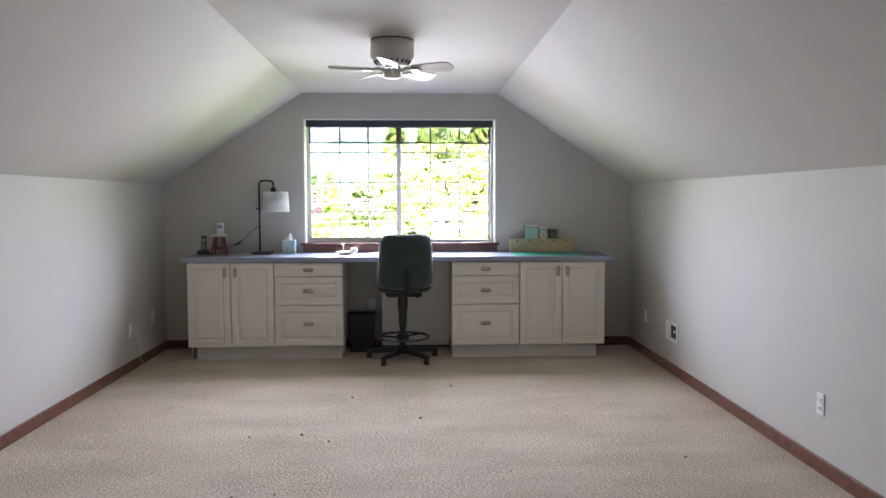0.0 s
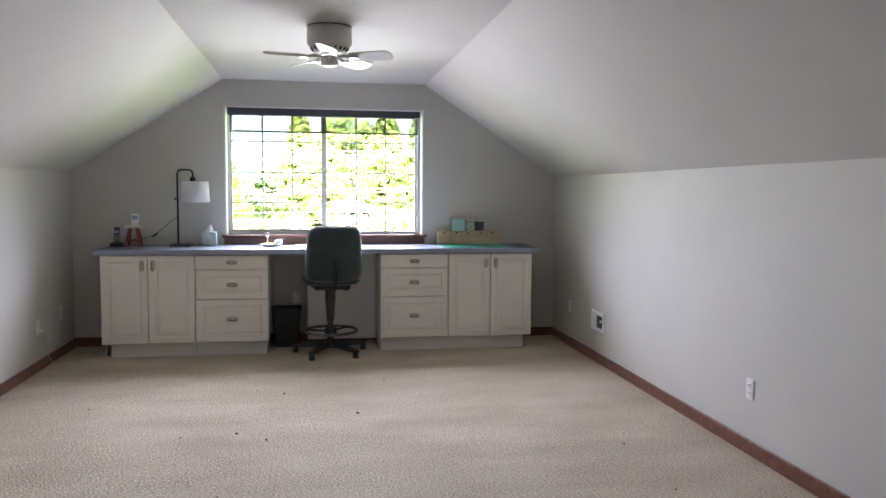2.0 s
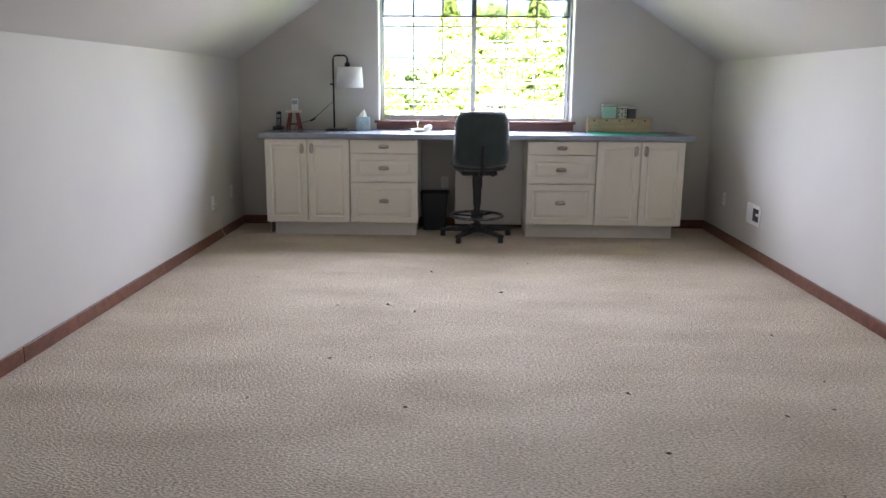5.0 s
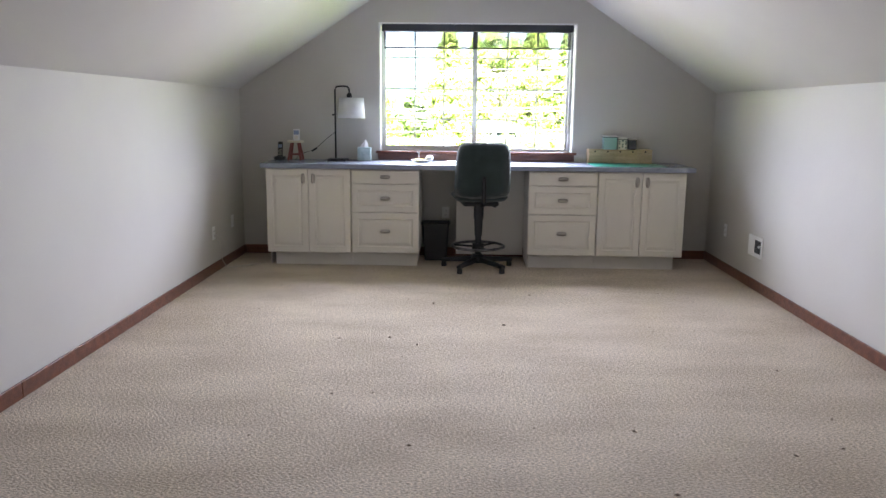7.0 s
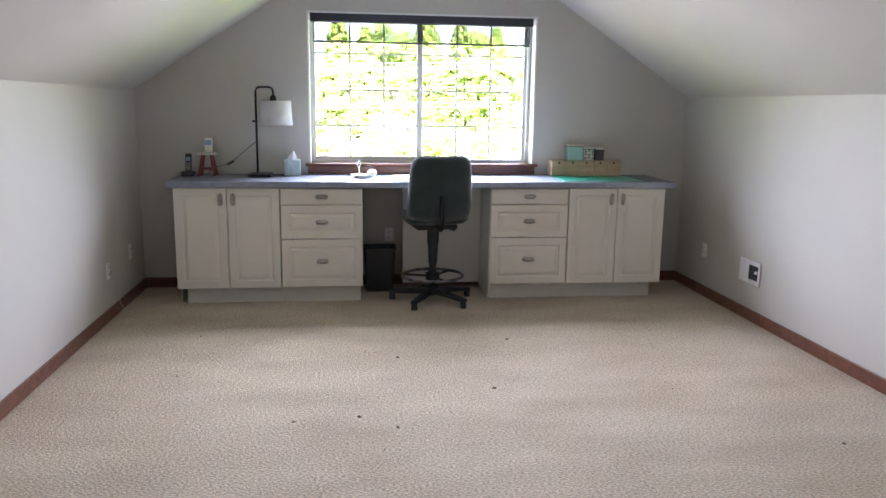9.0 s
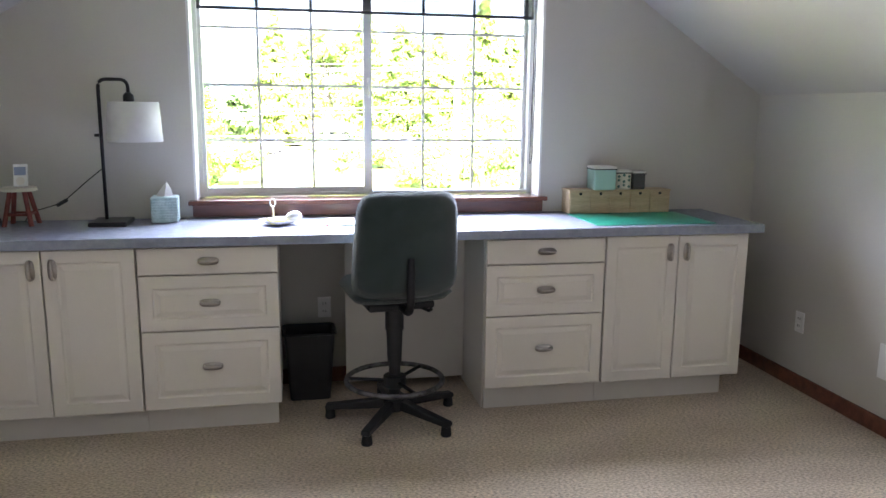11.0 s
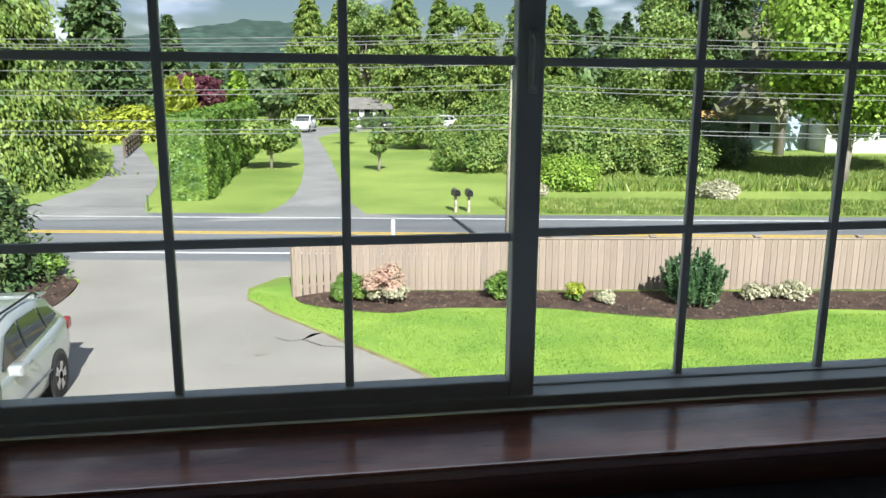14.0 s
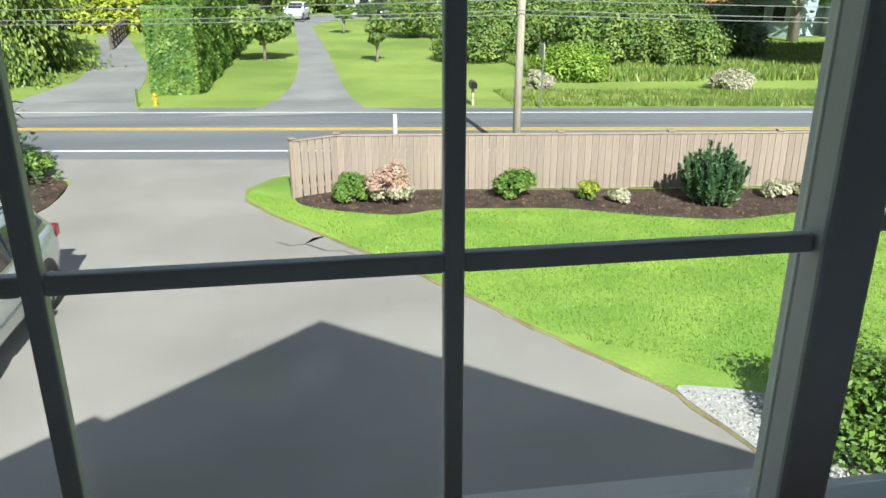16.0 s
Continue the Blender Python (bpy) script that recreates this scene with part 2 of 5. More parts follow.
LEAF_PINK = leafy("pink_foliage", (0.55, 0.33, 0.27), (0.62, 0.50, 0.36), 0.25)
LEAF_CREAM = leafy("cream_flowers", (0.38, 0.38, 0.22), (0.58, 0.54, 0.40), 0.25)
LEAF_BLUE = leafy("pine_needles", (0.058, 0.130, 0.052), (0.130, 0.221, 0.085), 0.3)
TALLGRASS = leafy("meadow_grass", (0.16, 0.25, 0.04), (0.30, 0.36, 0.09), 0.3)
LARCH = leafy("sparse_grey_foliage", (0.169, 0.169, 0.104), (0.260, 0.260, 0.143), 0.3)
CARPAINT = material("silver_car_paint", (0.52, 0.55, 0.54), (0.56, 0.59, 0.58), 3, 0.28, metal=0.5, coat=0.8)
CARGLASS = material("dark_car_glass", (0.012, 0.018, 0.018), (0.02, 0.03, 0.03), 3, 0.05, coat=0.5)
TYRE = material("tyre_rubber", (0.018, 0.018, 0.018), (0.03, 0.03, 0.03), 8, 0.85, 0.1, 90)
ALLOY = material("alloy", (0.5, 0.5, 0.51), (0.56, 0.56, 0.57), 8, 0.3, metal=0.9)
TAILRED = material("tail_lamp_red", (0.25, 0.01, 0.012), (0.3, 0.015, 0.015), 8, 0.15, coat=0.6)
SIDING = material("painted_siding", (0.52, 0.52, 0.50), (0.58, 0.58, 0.56), 1, 0.8, 0.1, 40)
PALEBLUE = material("pale_blue_siding", (0.38, 0.47, 0.56), (0.44, 0.53, 0.62), 1, 0.8, 0.1, 40)
ROOFING = material("grey_shingle", (0.16, 0.15, 0.14), (0.24, 0.225, 0.21), 2, 0.9, 0.4, 20, fine=0.2)
RUSTROOF = material("rusty_roof", (0.40, 0.22, 0.07), (0.50, 0.30, 0.11), 2, 0.8, 0.2, 20, fine=0.15)
HYDRANT = material("yellow_enamel", (0.6, 0.36, 0.02), (0.66, 0.4, 0.03), 5, 0.4)

# ---- building helpers ----
def mesh_from(bm, name, mat, smooth=False):
    me = bpy.data.meshes.new(name)
    bmesh.ops.recalc_face_normals(bm, faces=bm.faces)
    bm.to_mesh(me)
    bm.free()
    me.materials.append(mat)
    if smooth:
        me.polygons.foreach_set("use_smooth", [True] * len(me.polygons))
    return me


def part(name, bm, mat, parent=None, label="", smooth=False, at=None):
    ob = new(name, mesh_from(bm, name, mat, smooth))
    if at is not None:
        ob.matrix_basis = at
    ob.parent = parent
    return tagged(ob, label)


def thing(name, label, category, at=None, group="", kind=""):
    ob = new(name)
    ob.empty_display_size = 0.05
    if at is not None:
        ob.matrix_basis = at
    return tagged(ob, label, category, group, kind)


def box(lo, hi, bevel=0.0, segments=2, bm=None):
    out = bm or bmesh.new()
    one = bmesh.new()
    bmesh.ops.create_cube(one, size=1)
    for v in one.verts:
        v.co = [lo[i] + (v.co[i] + 0.5) * (hi[i] - lo[i]) for i in range(3)]
    if bevel:
        bmesh.ops.bevel(one, geom=one.edges[:], offset=bevel, segments=segments, profile=0.5, affect="EDGES")
    return join(out, one)


def join(bm, one):
    me = bpy.data.meshes.new("joined")
    one.to_mesh(me)
    one.free()
    bm.from_mesh(me)
    bpy.data.meshes.remove(me)
    return bm


def turned(profile, n=32, bm=None):
    """A solid of revolution about z from (radius, height) pairs."""
    out = bm or bmesh.new()
    rings = [[out.verts.new((r * math.cos(2 * math.pi * i / n), r * math.sin(2 * math.pi * i / n), z)) for i in range(n)] for r, z in profile]
    for a, b in zip(rings, rings[1:]):
        for i in range(n):
            out.faces.new((a[i], a[(i + 1) % n], b[(i + 1) % n], b[i]))
    out.faces.new(rings[0][::-1])
    out.faces.new(rings[-1])
    return out


def tube(points, radius, n=8, bm=None, closed=False, radii=None):
    out = bm or bmesh.new()
    pts = [Vector(p) for p in points]
    rings = []
    up = Vector((0, 0, 1))
    for i, p in enumerate(pts):
        a = pts[i - 1] if i or closed else p
        b = pts[(i + 1) % len(pts)] if i < len(pts) - 1 or closed else p
        d = (b - a).normalized()
        side = d.cross(up if abs(d.z) < 0.95 else Vector((1, 0, 0))).normalized()
        top = side.cross(d)
        r = radii[i] if radii else radius
        rings.append([out.verts.new(p + r * (math.cos(2 * math.pi * k / n) * side + math.sin(2 * math.pi * k / n) * top)) for k in range(n)])
    pairs = list(zip(rings, rings[1:])) + ([(rings[-1], rings[0])] if closed else [])
    for a, b in pairs:
        for k in range(n):
            out.faces.new((a[k], a[(k + 1) % n], b[(k + 1) % n], b[k]))
    if not closed:
        out.faces.new(rings[0][::-1])
        out.faces.new(rings[-1])
    return out


def prism(outline, y0, y1, axis="y", bm=None):
    """A flat outline of (a, b) pairs pushed from y0 to y1 along an axis."""
    out = bm or bmesh.new()
    put = {"y": lambda a, b, c: (a, c, b), "x": lambda a, b, c: (c, a, b), "z": lambda a, b, c: (a, b, c)}[axis]
    f = [out.verts.new(put(a, b, y0)) for a, b in outline]
    g = [out.verts.new(put(a, b, y1)) for a, b in outline]
    out.faces.new(f)
    out.faces.new(g[::-1])
    for i in range(len(f)):
        j = (i + 1) % len(f)
        out.faces.new((f[i], g[i], g[j], f[j]))
    return out


def fillet(points, r, n=5):
    """Points of a path with its corners rounded."""
    pts = [Vector(p) for p in points]
    out = [pts[0]]
    for a, b, c in zip(pts, pts[1:], pts[2:]):
        p, q = b + (a - b).normalized() * r, b + (c - b).normalized() * r
        out += [(1 - t) ** 2 * p + 2 * t * (1 - t) * b + t * t * q for t in [k / n for k in range(n + 1)]]
    return out + [pts[-1]]


def structure(name, bm, mat, label, category="", smooth=False):
    return tagged(part(name, bm, mat, None, "", smooth), label, category or name.split("_")[0], kind="structure")


# ---- the attic room ----
XL, XR, YB, YF = -2.285, 2.29, 7.56, -1.6      # side walls, window wall, wall behind
KNEE, TOP, CL, CR = 1.606, 2.482, -0.937, 0.961
WX0, WX1, WZ0, WZ1 = -0.930, 0.950, 1.005, 2.237
OUT = 7.80

structure("floor", box((XL - 0.2, YF - 0.2, -0.25), (XR + 0.2, YB, 0)), CARPET, "beige cut-pile carpet with small dents and worn tracks", "floor")


def gable_wall(name, y0, y1, hole, label):
    bm = bmesh.new()
    xs = sorted({XL - 0.2, XL, CL, CR, XR, XR + 0.2} | ({hole[0], hole[1]} if hole else set()))
    slope_l, slope_r = (TOP - KNEE) / (CL - XL), (TOP - KNEE) / (XR - CR)

    def roof(x):
        return TOP + 0.25 if CL <= x <= CR else (KNEE + (x - XL) * slope_l + 0.25 if x < CL else KNEE + (XR - x) * slope_r + 0.25)
    for a, b in zip(xs, xs[1:]):
        if hole and a >= hole[0] - 1e-6 and b <= hole[1] + 1e-6:
            prism([(a, -0.25), (b, -0.25), (b, hole[2]), (a, hole[2])], y0, y1, bm=bm)
            prism([(a, hole[3]), (b, hole[3]), (b, roof(b)), (a, roof(a))], y0, y1, bm=bm)
        else:
            prism([(a, -0.25), (b, -0.25), (b, roof(b)), (a, roof(a))], y0, y1, bm=bm)
    bmesh.ops.remove_doubles(bm, verts=bm.verts, dist=1e-5)
    return structure(name, bm, WALL, label, "wall")


gable_wall("wall_north", YB, OUT, (WX0, WX1, WZ0, WZ1), "warm grey painted gable wall with a wide window opening")
gable_wall("wall_south", YF - 0.2, YF, None, "plain warm grey painted gable wall")
structure("wall_west", box((XL - 0.2, YF, 0), (XL, YB, KNEE + 0.1)), WALL, "low warm grey painted knee wall", "wall")
structure("wall_east", box((XR, YF, 0), (XR + 0.2, YB, KNEE + 0.1)), WALL, "low warm grey painted knee wall with outlets", "wall")


def slope_slab(x0, z0, x1, z1):
    return prism([(x0, z0), (x1, z1), (x1, z1 + 0.22), (x0, z0 + 0.22)], YF, YB)


bm = slope_slab(XL - 0.002, KNEE, CL, TOP)
slope_slab_r = slope_slab(CR, TOP, XR + 0.002, KNEE)
join(bm, slope_slab_r)
prism([(CL, TOP), (CR, TOP), (CR, TOP + 0.22), (CL, TOP + 0.22)], YF, YB, bm=bm)
structure("ceiling", bm, CEIL, "painted attic ceiling, flat in the middle with sloping sides", "ceiling")


def skirting(name, lo, hi):
    ob = structure(name, box(lo, hi, 0.004), REDWOOD, "reddish-brown stained wooden baseboard", "baseboard")
    return ob


skirting("baseboard_west", (XL, YF, 0), (XL + 0.014, 3.62, 0.085))
skirting("baseboard_west_far", (XL, 3.624, 0), (XL + 0.014, YB, 0.085))
skirting("baseboard_east", (XR - 0.014, YF, 0), (XR, YB, 0.085))
skirting("baseboard_north", (XL + 0.014, YB - 0.014, 0), (XR - 0.014, YB, 0.085))


# ---- the window ----
win = thing("window_1", "wide white vinyl sliding window with dividing bars", "window", kind="structure")
jb = bmesh.new()
box((WX0 - 0.001, YB - 0.001, WZ0), (WX0 + 0.012, 7.70, WZ1), bm=jb)
box((WX1 - 0.012, YB - 0.001, WZ0), (WX1 + 0.001, 7.70, WZ1), bm=jb)
box((WX0, YB - 0.001, WZ1 - 0.012), (WX1, 7.70, WZ1 + 0.001), bm=jb)
part("jamb_lining", jb, JAMB, win)
fr = bmesh.new()
FX0, FX1, FZ0, FZ1 = WX0 + 0.012, WX1 - 0.012, 1.03, WZ1 - 0.012
box((FX0, 7.70, FZ0), (FX0 + 0.022, 7.80, FZ1), 0.003, bm=fr)
box((FX1 - 0.028, 7.70, FZ0), (FX1, 7.80, FZ1), 0.003, bm=fr)
box((FX0, 7.70, FZ1 - 0.03), (FX1, 7.80, FZ1), 0.003, bm=fr)
box((FX0, 7.705, FZ0), (FX1, 7.80, FZ0 + 0.022), 0.003, bm=fr)
part("frame", fr, VINYL, win)


def sash(name, x0, x1, z0, z1, y, side, foot, bars, rows, bar_w):
    s = bmesh.new()
    box((x0 - side[0], y - 0.018, z0 - foot), (x0, y + 0.018, z1 + 0.03), 0.004, bm=s)
    box((x1, y - 0.018, z0 - foot), (x1 + side[1], y + 0.018, z1 + 0.03), 0.004, bm=s)
    box((x0, y - 0.018, z0 - foot), (x1, y + 0.018, z0), 0.003, bm=s)
    box((x0, y - 0.018, z1), (x1, y + 0.018, z1 + 0.03), 0.003, bm=s)
    frame_ob = part(name, s, VINYL, win)
    for bx in bars:
        part("dividing_bar", box((bx - bar_w, y - 0.006, z0), (bx + bar_w, y + 0.006, z1), 0.002), VINYL, frame_ob)
    edges = [x0, *bars, x1]
    for bz in rows:
        for a, b in zip(edges, edges[1:]):
            aa, bb = a + (bar_w if a != x0 else 0), b - (bar_w if b != x1 else 0)
            part("dividing_bar", box((aa, y - 0.0055, bz - bar_w), (bb, y + 0.0055, bz + bar_w), 0.002), VINYL, frame_ob)
    pane = part("pane", box((x0, y + 0.008, z0), (x1, y + 0.012, z1)), GLASS, frame_ob)
    pane.visible_shadow = False


sash("sliding_sash", -0.879, -0.033, 1.079, 2.19, 7.732, (0.03, 0.046), 0.040, (-0.593, -0.311), (1.334, 1.627, 1.924), 0.0075)
sash("fixed_sash", 0.017, 0.888, 1.056, 2.19, 7.768, (0.03, 0.02), 0.014, (0.308, 0.599), (1.334, 1.627, 1.924), 0.0075)
lt = tube(fillet([(-0.008, 7.714, 1.585), (-0.008, 7.692, 1.585), (-0.008, 7.692, 1.665), (-0.008, 7.714, 1.665)], 0.012), 0.005)
box((-0.016, 7.704, 1.575), (0.0, 7.715, 1.675), 0.003, bm=lt)
part("latch", lt, VINYL, win, smooth=True)

sl = box((WX0 - 0.03, 7.51, 1.007), (WX1 + 0.03, 7.70, 1.031), 0.006, 3)
structure("window_sill", sl, SILLWOOD, "reddish-brown varnished wooden window sill", "sill")
structure("trim_apron", box((WX0 - 0.012, 7.543, 0.944), (WX1 + 0.012, YB, 1.007), 0.003), REDWOOD, "reddish-brown wooden apron under the window sill", "trim")

blind = thing("roller_blind", "dark roller blind with a sheer screen partly lowered", "blind", pose(0, 7.62, 2.2))
part("cassette", box((-0.905, -0.045, -0.04), (0.918, 0.04, 0.036), 0.008, 3), BLIND, blind)
part("screen", box((-0.885, 0.0, -0.185), (0.9, 0.0012, -0.036)), MESHFAB, blind, "sheer grey screen fabric").visible_shadow = False
part("bottom_bar", box((-0.885, -0.008, -0.20), (0.9, 0.009, -0.185), 0.003), BLIND, blind)
chain = [(0.915, -0.01, -0.04), (0.913, -0.02, -0.5), (0.91, -0.025, -0.9), (0.905, -0.022, -0.97), (0.90, -0.005, -1.0), (0.905, 0.012, -0.96), (0.912, 0.012, -0.5), (0.915, 0.01, -0.04)]
part("pull_chain", tube(fillet(chain, 0.02), 0.0022, 6), BLIND, blind, smooth=True)


# ---- ceiling fan ----
def ceiling_fan():
    fan = thing("ceiling_fan", "off-white flush-mounted ceiling fan with five blades", "ceiling fan", pose(0.0, 5.1, TOP))
    part("motor_housing", turned([(0.135, 0), (0.14, -0.01), (0.142, -0.10), (0.128, -0.125), (0.09, -0.16), (0.085, -0.165)], 40), FANWHITE, fan, smooth=True)
    part("ceiling_gap_ring", turned([(0.143, -0.001), (0.143, -0.006), (0.13, -0.006)], 40), BLACKMET, fan)
    part("switch_cup", turned([(0.052, -0.165), (0.055, -0.20), (0.052, -0.235), (0.03, -0.245), (0.005, -0.247)], 28), FANWHITE, fan, smooth=True)
    for k in range(20):
        a = 2 * math.pi * k / 20
        slot = box((-0.006, -0.004, -0.012), (0.006, 0.004, 0.012), 0.002)
        part("vent_slot", slot, DARKSLOT, fan, at=pose(0.112 * math.cos(a), 0.112 * math.sin(a), -0.142, 0, 0, math.degrees(a) + 90) @ pose(0, 0, 0, 40))
    for k in range(5):
        turn = pose(0, 0, -0.195, 0, 0, 72 * k + 50)
        iron = tube([(0.05, 0, 0.0), (0.09, 0, 0.012), (0.14, 0, 0.0)], 0.011, 8)
        box((0.13, -0.035, -0.006), (0.19, 0.035, 0.002), 0.003, bm=iron)
        arm = part("blade_iron", iron, FANWHITE, fan, at=turn)
        n, out = 10, []
        for i in range(n + 1):
            a = -math.pi / 2 + math.pi * i / n
            out.append((0.37 + 0.045 * math.cos(a), 0.066 * math.sin(a)))
        out = [(0.14, -0.05)] + out + [(0.14, 0.05)]
        part("blade", prism(out, 0.003, 0.010, "z"), FANBLADE, fan, at=turn @ pose(0, 0, 0, -16))
    return fan


ceiling_fan()


# ---- cabinets and worktop ----
FY = 6.947                       # front of the doors
DZ0, DZ1 = 0.128, 0.889


def front_panel(x0, x1, z0, z1, raised=True):
    """A foil door or drawer front with a raised field inside a routed groove."""
    bm = bmesh.new()
    y = FY

    def ring(inset, depth):
        return [bm.verts.new(p) for p in ((x0 + inset, y + depth, z0 + inset), (x1 - inset, y + depth, z0 + inset), (x1 - inset, y + depth, z1 - inset), (x0 + inset, y + depth, z1 - inset))]
    steps = [(0, 0.019), (0, 0.003), (0.003, 0)]
    if raised:
        w = 0.055 if z1 - z0 > 0.2 else 0.04
        steps += [(w, 0), (w + 0.006, 0.006), (w + 0.012, 0.007), (w + 0.035, 0.0015)]
    rings = [ring(*s) for s in steps]
    for a, b in zip(rings, rings[1:]):
        for i in range(4):
            bm.faces.new((a[i], a[(i + 1) % 4], b[(i + 1) % 4], b[i]))
    bm.faces.new(rings[0][::-1])
    bm.faces.new(rings[-1])
    return bm


def cup_handle(parent, x, z, upright=False):
    """A pewter oval pull: backplate and a bowed grip."""
    at = pose(x, FY, z, 0, 90 if upright else 0, 0)
    n = 20
    plate = prism([(0.046 * math.copysign(abs(math.cos(2 * math.pi * i / n)) ** 0.7, math.cos(2 * math.pi * i / n)), 0.019 * math.copysign(abs(math.sin(2 * math.pi * i / n)) ** 0.7, math.sin(2 * math.pi * i / n))) for i in range(n)], -0.004, 0.0)
    grip = tube(fillet([(-0.040, 0, 0), (-0.038, -0.024, 0), (0.038, -0.024, 0), (0.040, 0, 0)], 0.014), 0.0075, 8, bm=plate)
    part("handle", grip, PEWTER, parent, "pewter oval handle", True, at=at)


def cabinet(kind, x0, x1, label, kick_l, kick_r):
    cab = thing("base_cabinet" if kind == "doors" else "drawer_cabinet", label, "cabinet", group="cabinets under the worktop")
    part("body", box((x0 + 0.002, FY + 0.05, 0.118), (x1 - 0.002, 7.54, 0.894), 0.001), CAB_SIDE, cab)
    part("plinth", box((x0 + kick_l, FY + 0.075, 0.0), (x1 - kick_r, FY + 0.09, 0.117)), CAB_SIDE, cab)
    side = x1 - 0.02 if kick_r else x0 + 0.004
    part("plinth_return", box((side - kick_r + 0.006, FY + 0.09, 0.0), (side + 0.014 - kick_r, 7.5, 0.117)), CAB_SIDE, cab)
    g = 0.003
    if kind == "doors":
        mid = (x0 + x1) / 2
        for a, b, hx in ((x0, mid, mid - 0.045), (mid, x1, mid + 0.045)):
            d = part("door", front_panel(a + g, b - g, DZ0, DZ1), WHITE_CAB, cab)
            cup_handle(d, hx, DZ1 - 0.085, True)
    else:
        cuts = [DZ0, 0.502, 0.762, DZ1]
        for a, b, raised in zip(cuts, cuts[1:], (True, True, False)):
            d = part("drawer", front_panel(x0 + g, x1 - g, a + g, b - g, raised), WHITE_CAB, cab)
            cup_handle(d, (x0 + x1) / 2, (a + b) / 2 + (0.0 if b - a < 0.3 else 0.015))
    return cab


cabinet("doors", -1.897, -1.125, "white two-door base cabinet with raised panels", 0.06, 0.0)
cabinet("drawers", -1.122, -0.505, "white base cabinet with three drawers", 0.0, 0.02)
cabinet("drawers", 0.480, 1.098, "white base cabinet with three drawers", 0.02, 0.0)
cabinet("doors", 1.101, 1.887, "white two-door base cabinet with raised panels", 0.0, 0.06)
DESK = 0.940
top = thing("worktop", "long grey laminate worktop across four cabinets", "worktop")
part("slab", box((-1.94, 6.925, 0.897), (1.955, 7.555, DESK), 0.004, 3), COUNTER, top)
part("front_edge", box((-1.941, 6.921, 0.896), (1.956, 6.9245, DESK - 0.004), 0.001), COUNTER, top, "grey laminate edge strip")
tagged(part("modesty_panel", box((-0.17, 7.40, 0.045), (0.478, 7.416, 0.896), 0.002), CAB_SIDE), "white panel under the worktop in the knee space", "panel")


# ---- the drafting chair ----
def drafting_chair():
    ch = thing("drafting_chair", "dark green fabric drafting chair on a black five-star base", "chair", pose(0.035, 6.97, 0, 0, 0, 8))

    def cushion(w, h, d, bulge, taper, curve):
        """A padded slab, wide w, high h and deep d, in the xz plane."""
        bm, n, m = bmesh.new(), 18, 18
        for side in (-1, 1):
            grid = []
            for j in range(m + 1):
                row = []
                for i in range(n + 1):
                    u, v = 2 * i / n - 1, 2 * j / m - 1
                    k = 6.0
                    s = max(abs(u), abs(v))
                    r = (abs(u) ** k + abs(v) ** k) ** (1 / k)
                    f = s / r if r > 1e-6 else 1
                    x, z = u * f * w / 2 * (1 - taper * (v + 1) / 2), v * f * h / 2
                    edge = max(0.0, 1 - s ** 6) ** 0.5
                    row.append(bm.verts.new((x, side * (d / 2 * edge + bulge * (1 - u * u) * (1 - v * v)) - curve * u * u + 0.25 * curve * v, z)))
                grid.append(row)
            for j in range(m):
                for i in range(n):
                    bm.faces.new((grid[j][i], grid[j][i + 1], grid[j + 1][i + 1], grid[j + 1][i]))
        bmesh.ops.remove_doubles(bm, verts=bm.verts, dist=1e-4)
        return bm
    part("backrest", cushion(0.515, 0.50, 0.08, 0.012, 0.10, -0.035), BLACKFAB, ch, smooth=True, at=pose(0.0, -0.235, 0.905, 6))
    part("seat", cushion(0.50, 0.46, 0.085, 0.01, 0.06, 0.0), BLACKFAB, ch, smooth=True, at=pose(0.0, 0.03, 0.665, -90))
    part("seat_pan", box((-0.16, -0.14, 0.585), (0.16, 0.18, 0.625), 0.015, 3), BLACKPL, ch)
    part("back_support", tube(fillet([(0, 0.0, 0.60), (0, -0.27, 0.60), (0, -0.275, 0.86)], 0.06), 0.018, 8), BLACKMET, ch, smooth=True)
    part("lever", tube([(0.05, -0.02, 0.60), (0.12, -0.17, 0.585), (0.12, -0.20, 0.60)], 0.008, 8), BLACKPL, ch, smooth=True)
    part("gas_column", turned([(0.028, 0.10), (0.028, 0.30), (0.034, 0.30), (0.040, 0.46), (0.045, 0.46), (0.045, 0.60)], 24), BLACKPL, ch)
    ring = part("foot_ring", tube([(0.235 * math.cos(2 * math.pi * k / 48), 0.235 * math.sin(2 * math.pi * k / 48), 0.205) for k in range(48)], 0.0125, 10, closed=True), WORNSTEEL, ch, "worn grey-black steel foot ring", True)
    part("ring_collar", turned([(0.05, 0.17), (0.055, 0.175), (0.055, 0.225), (0.045, 0.23)], 20), BLACKPL, ch)
    for k in range(3):
        a = radians(120 * k + 40)
        part("ring_spoke", tube([(0.04 * math.cos(a), 0.04 * math.sin(a), 0.20), (0.23 * math.cos(a), 0.23 * math.sin(a), 0.205)], 0.009, 8), BLACKMET, ring)
    part("hub", turned([(0.055, 0.055), (0.06, 0.065), (0.06, 0.115), (0.04, 0.13)], 24), BLACKPL, ch)
    for k in range(5):
        turn = pose(0, 0, 0, 0, 0, 72 * k + 15)
        leg = prism([(0.04, 0.06), (0.33, 0.045), (0.345, 0.05), (0.34, 0.072), (0.04, 0.112)], -0.022, 0.022)
        bmesh.ops.bevel(leg, geom=leg.edges[:], offset=0.006, segments=2, profile=0.5, affect="EDGES")
        lg = part("leg", leg, BLACKPL, ch, at=turn)
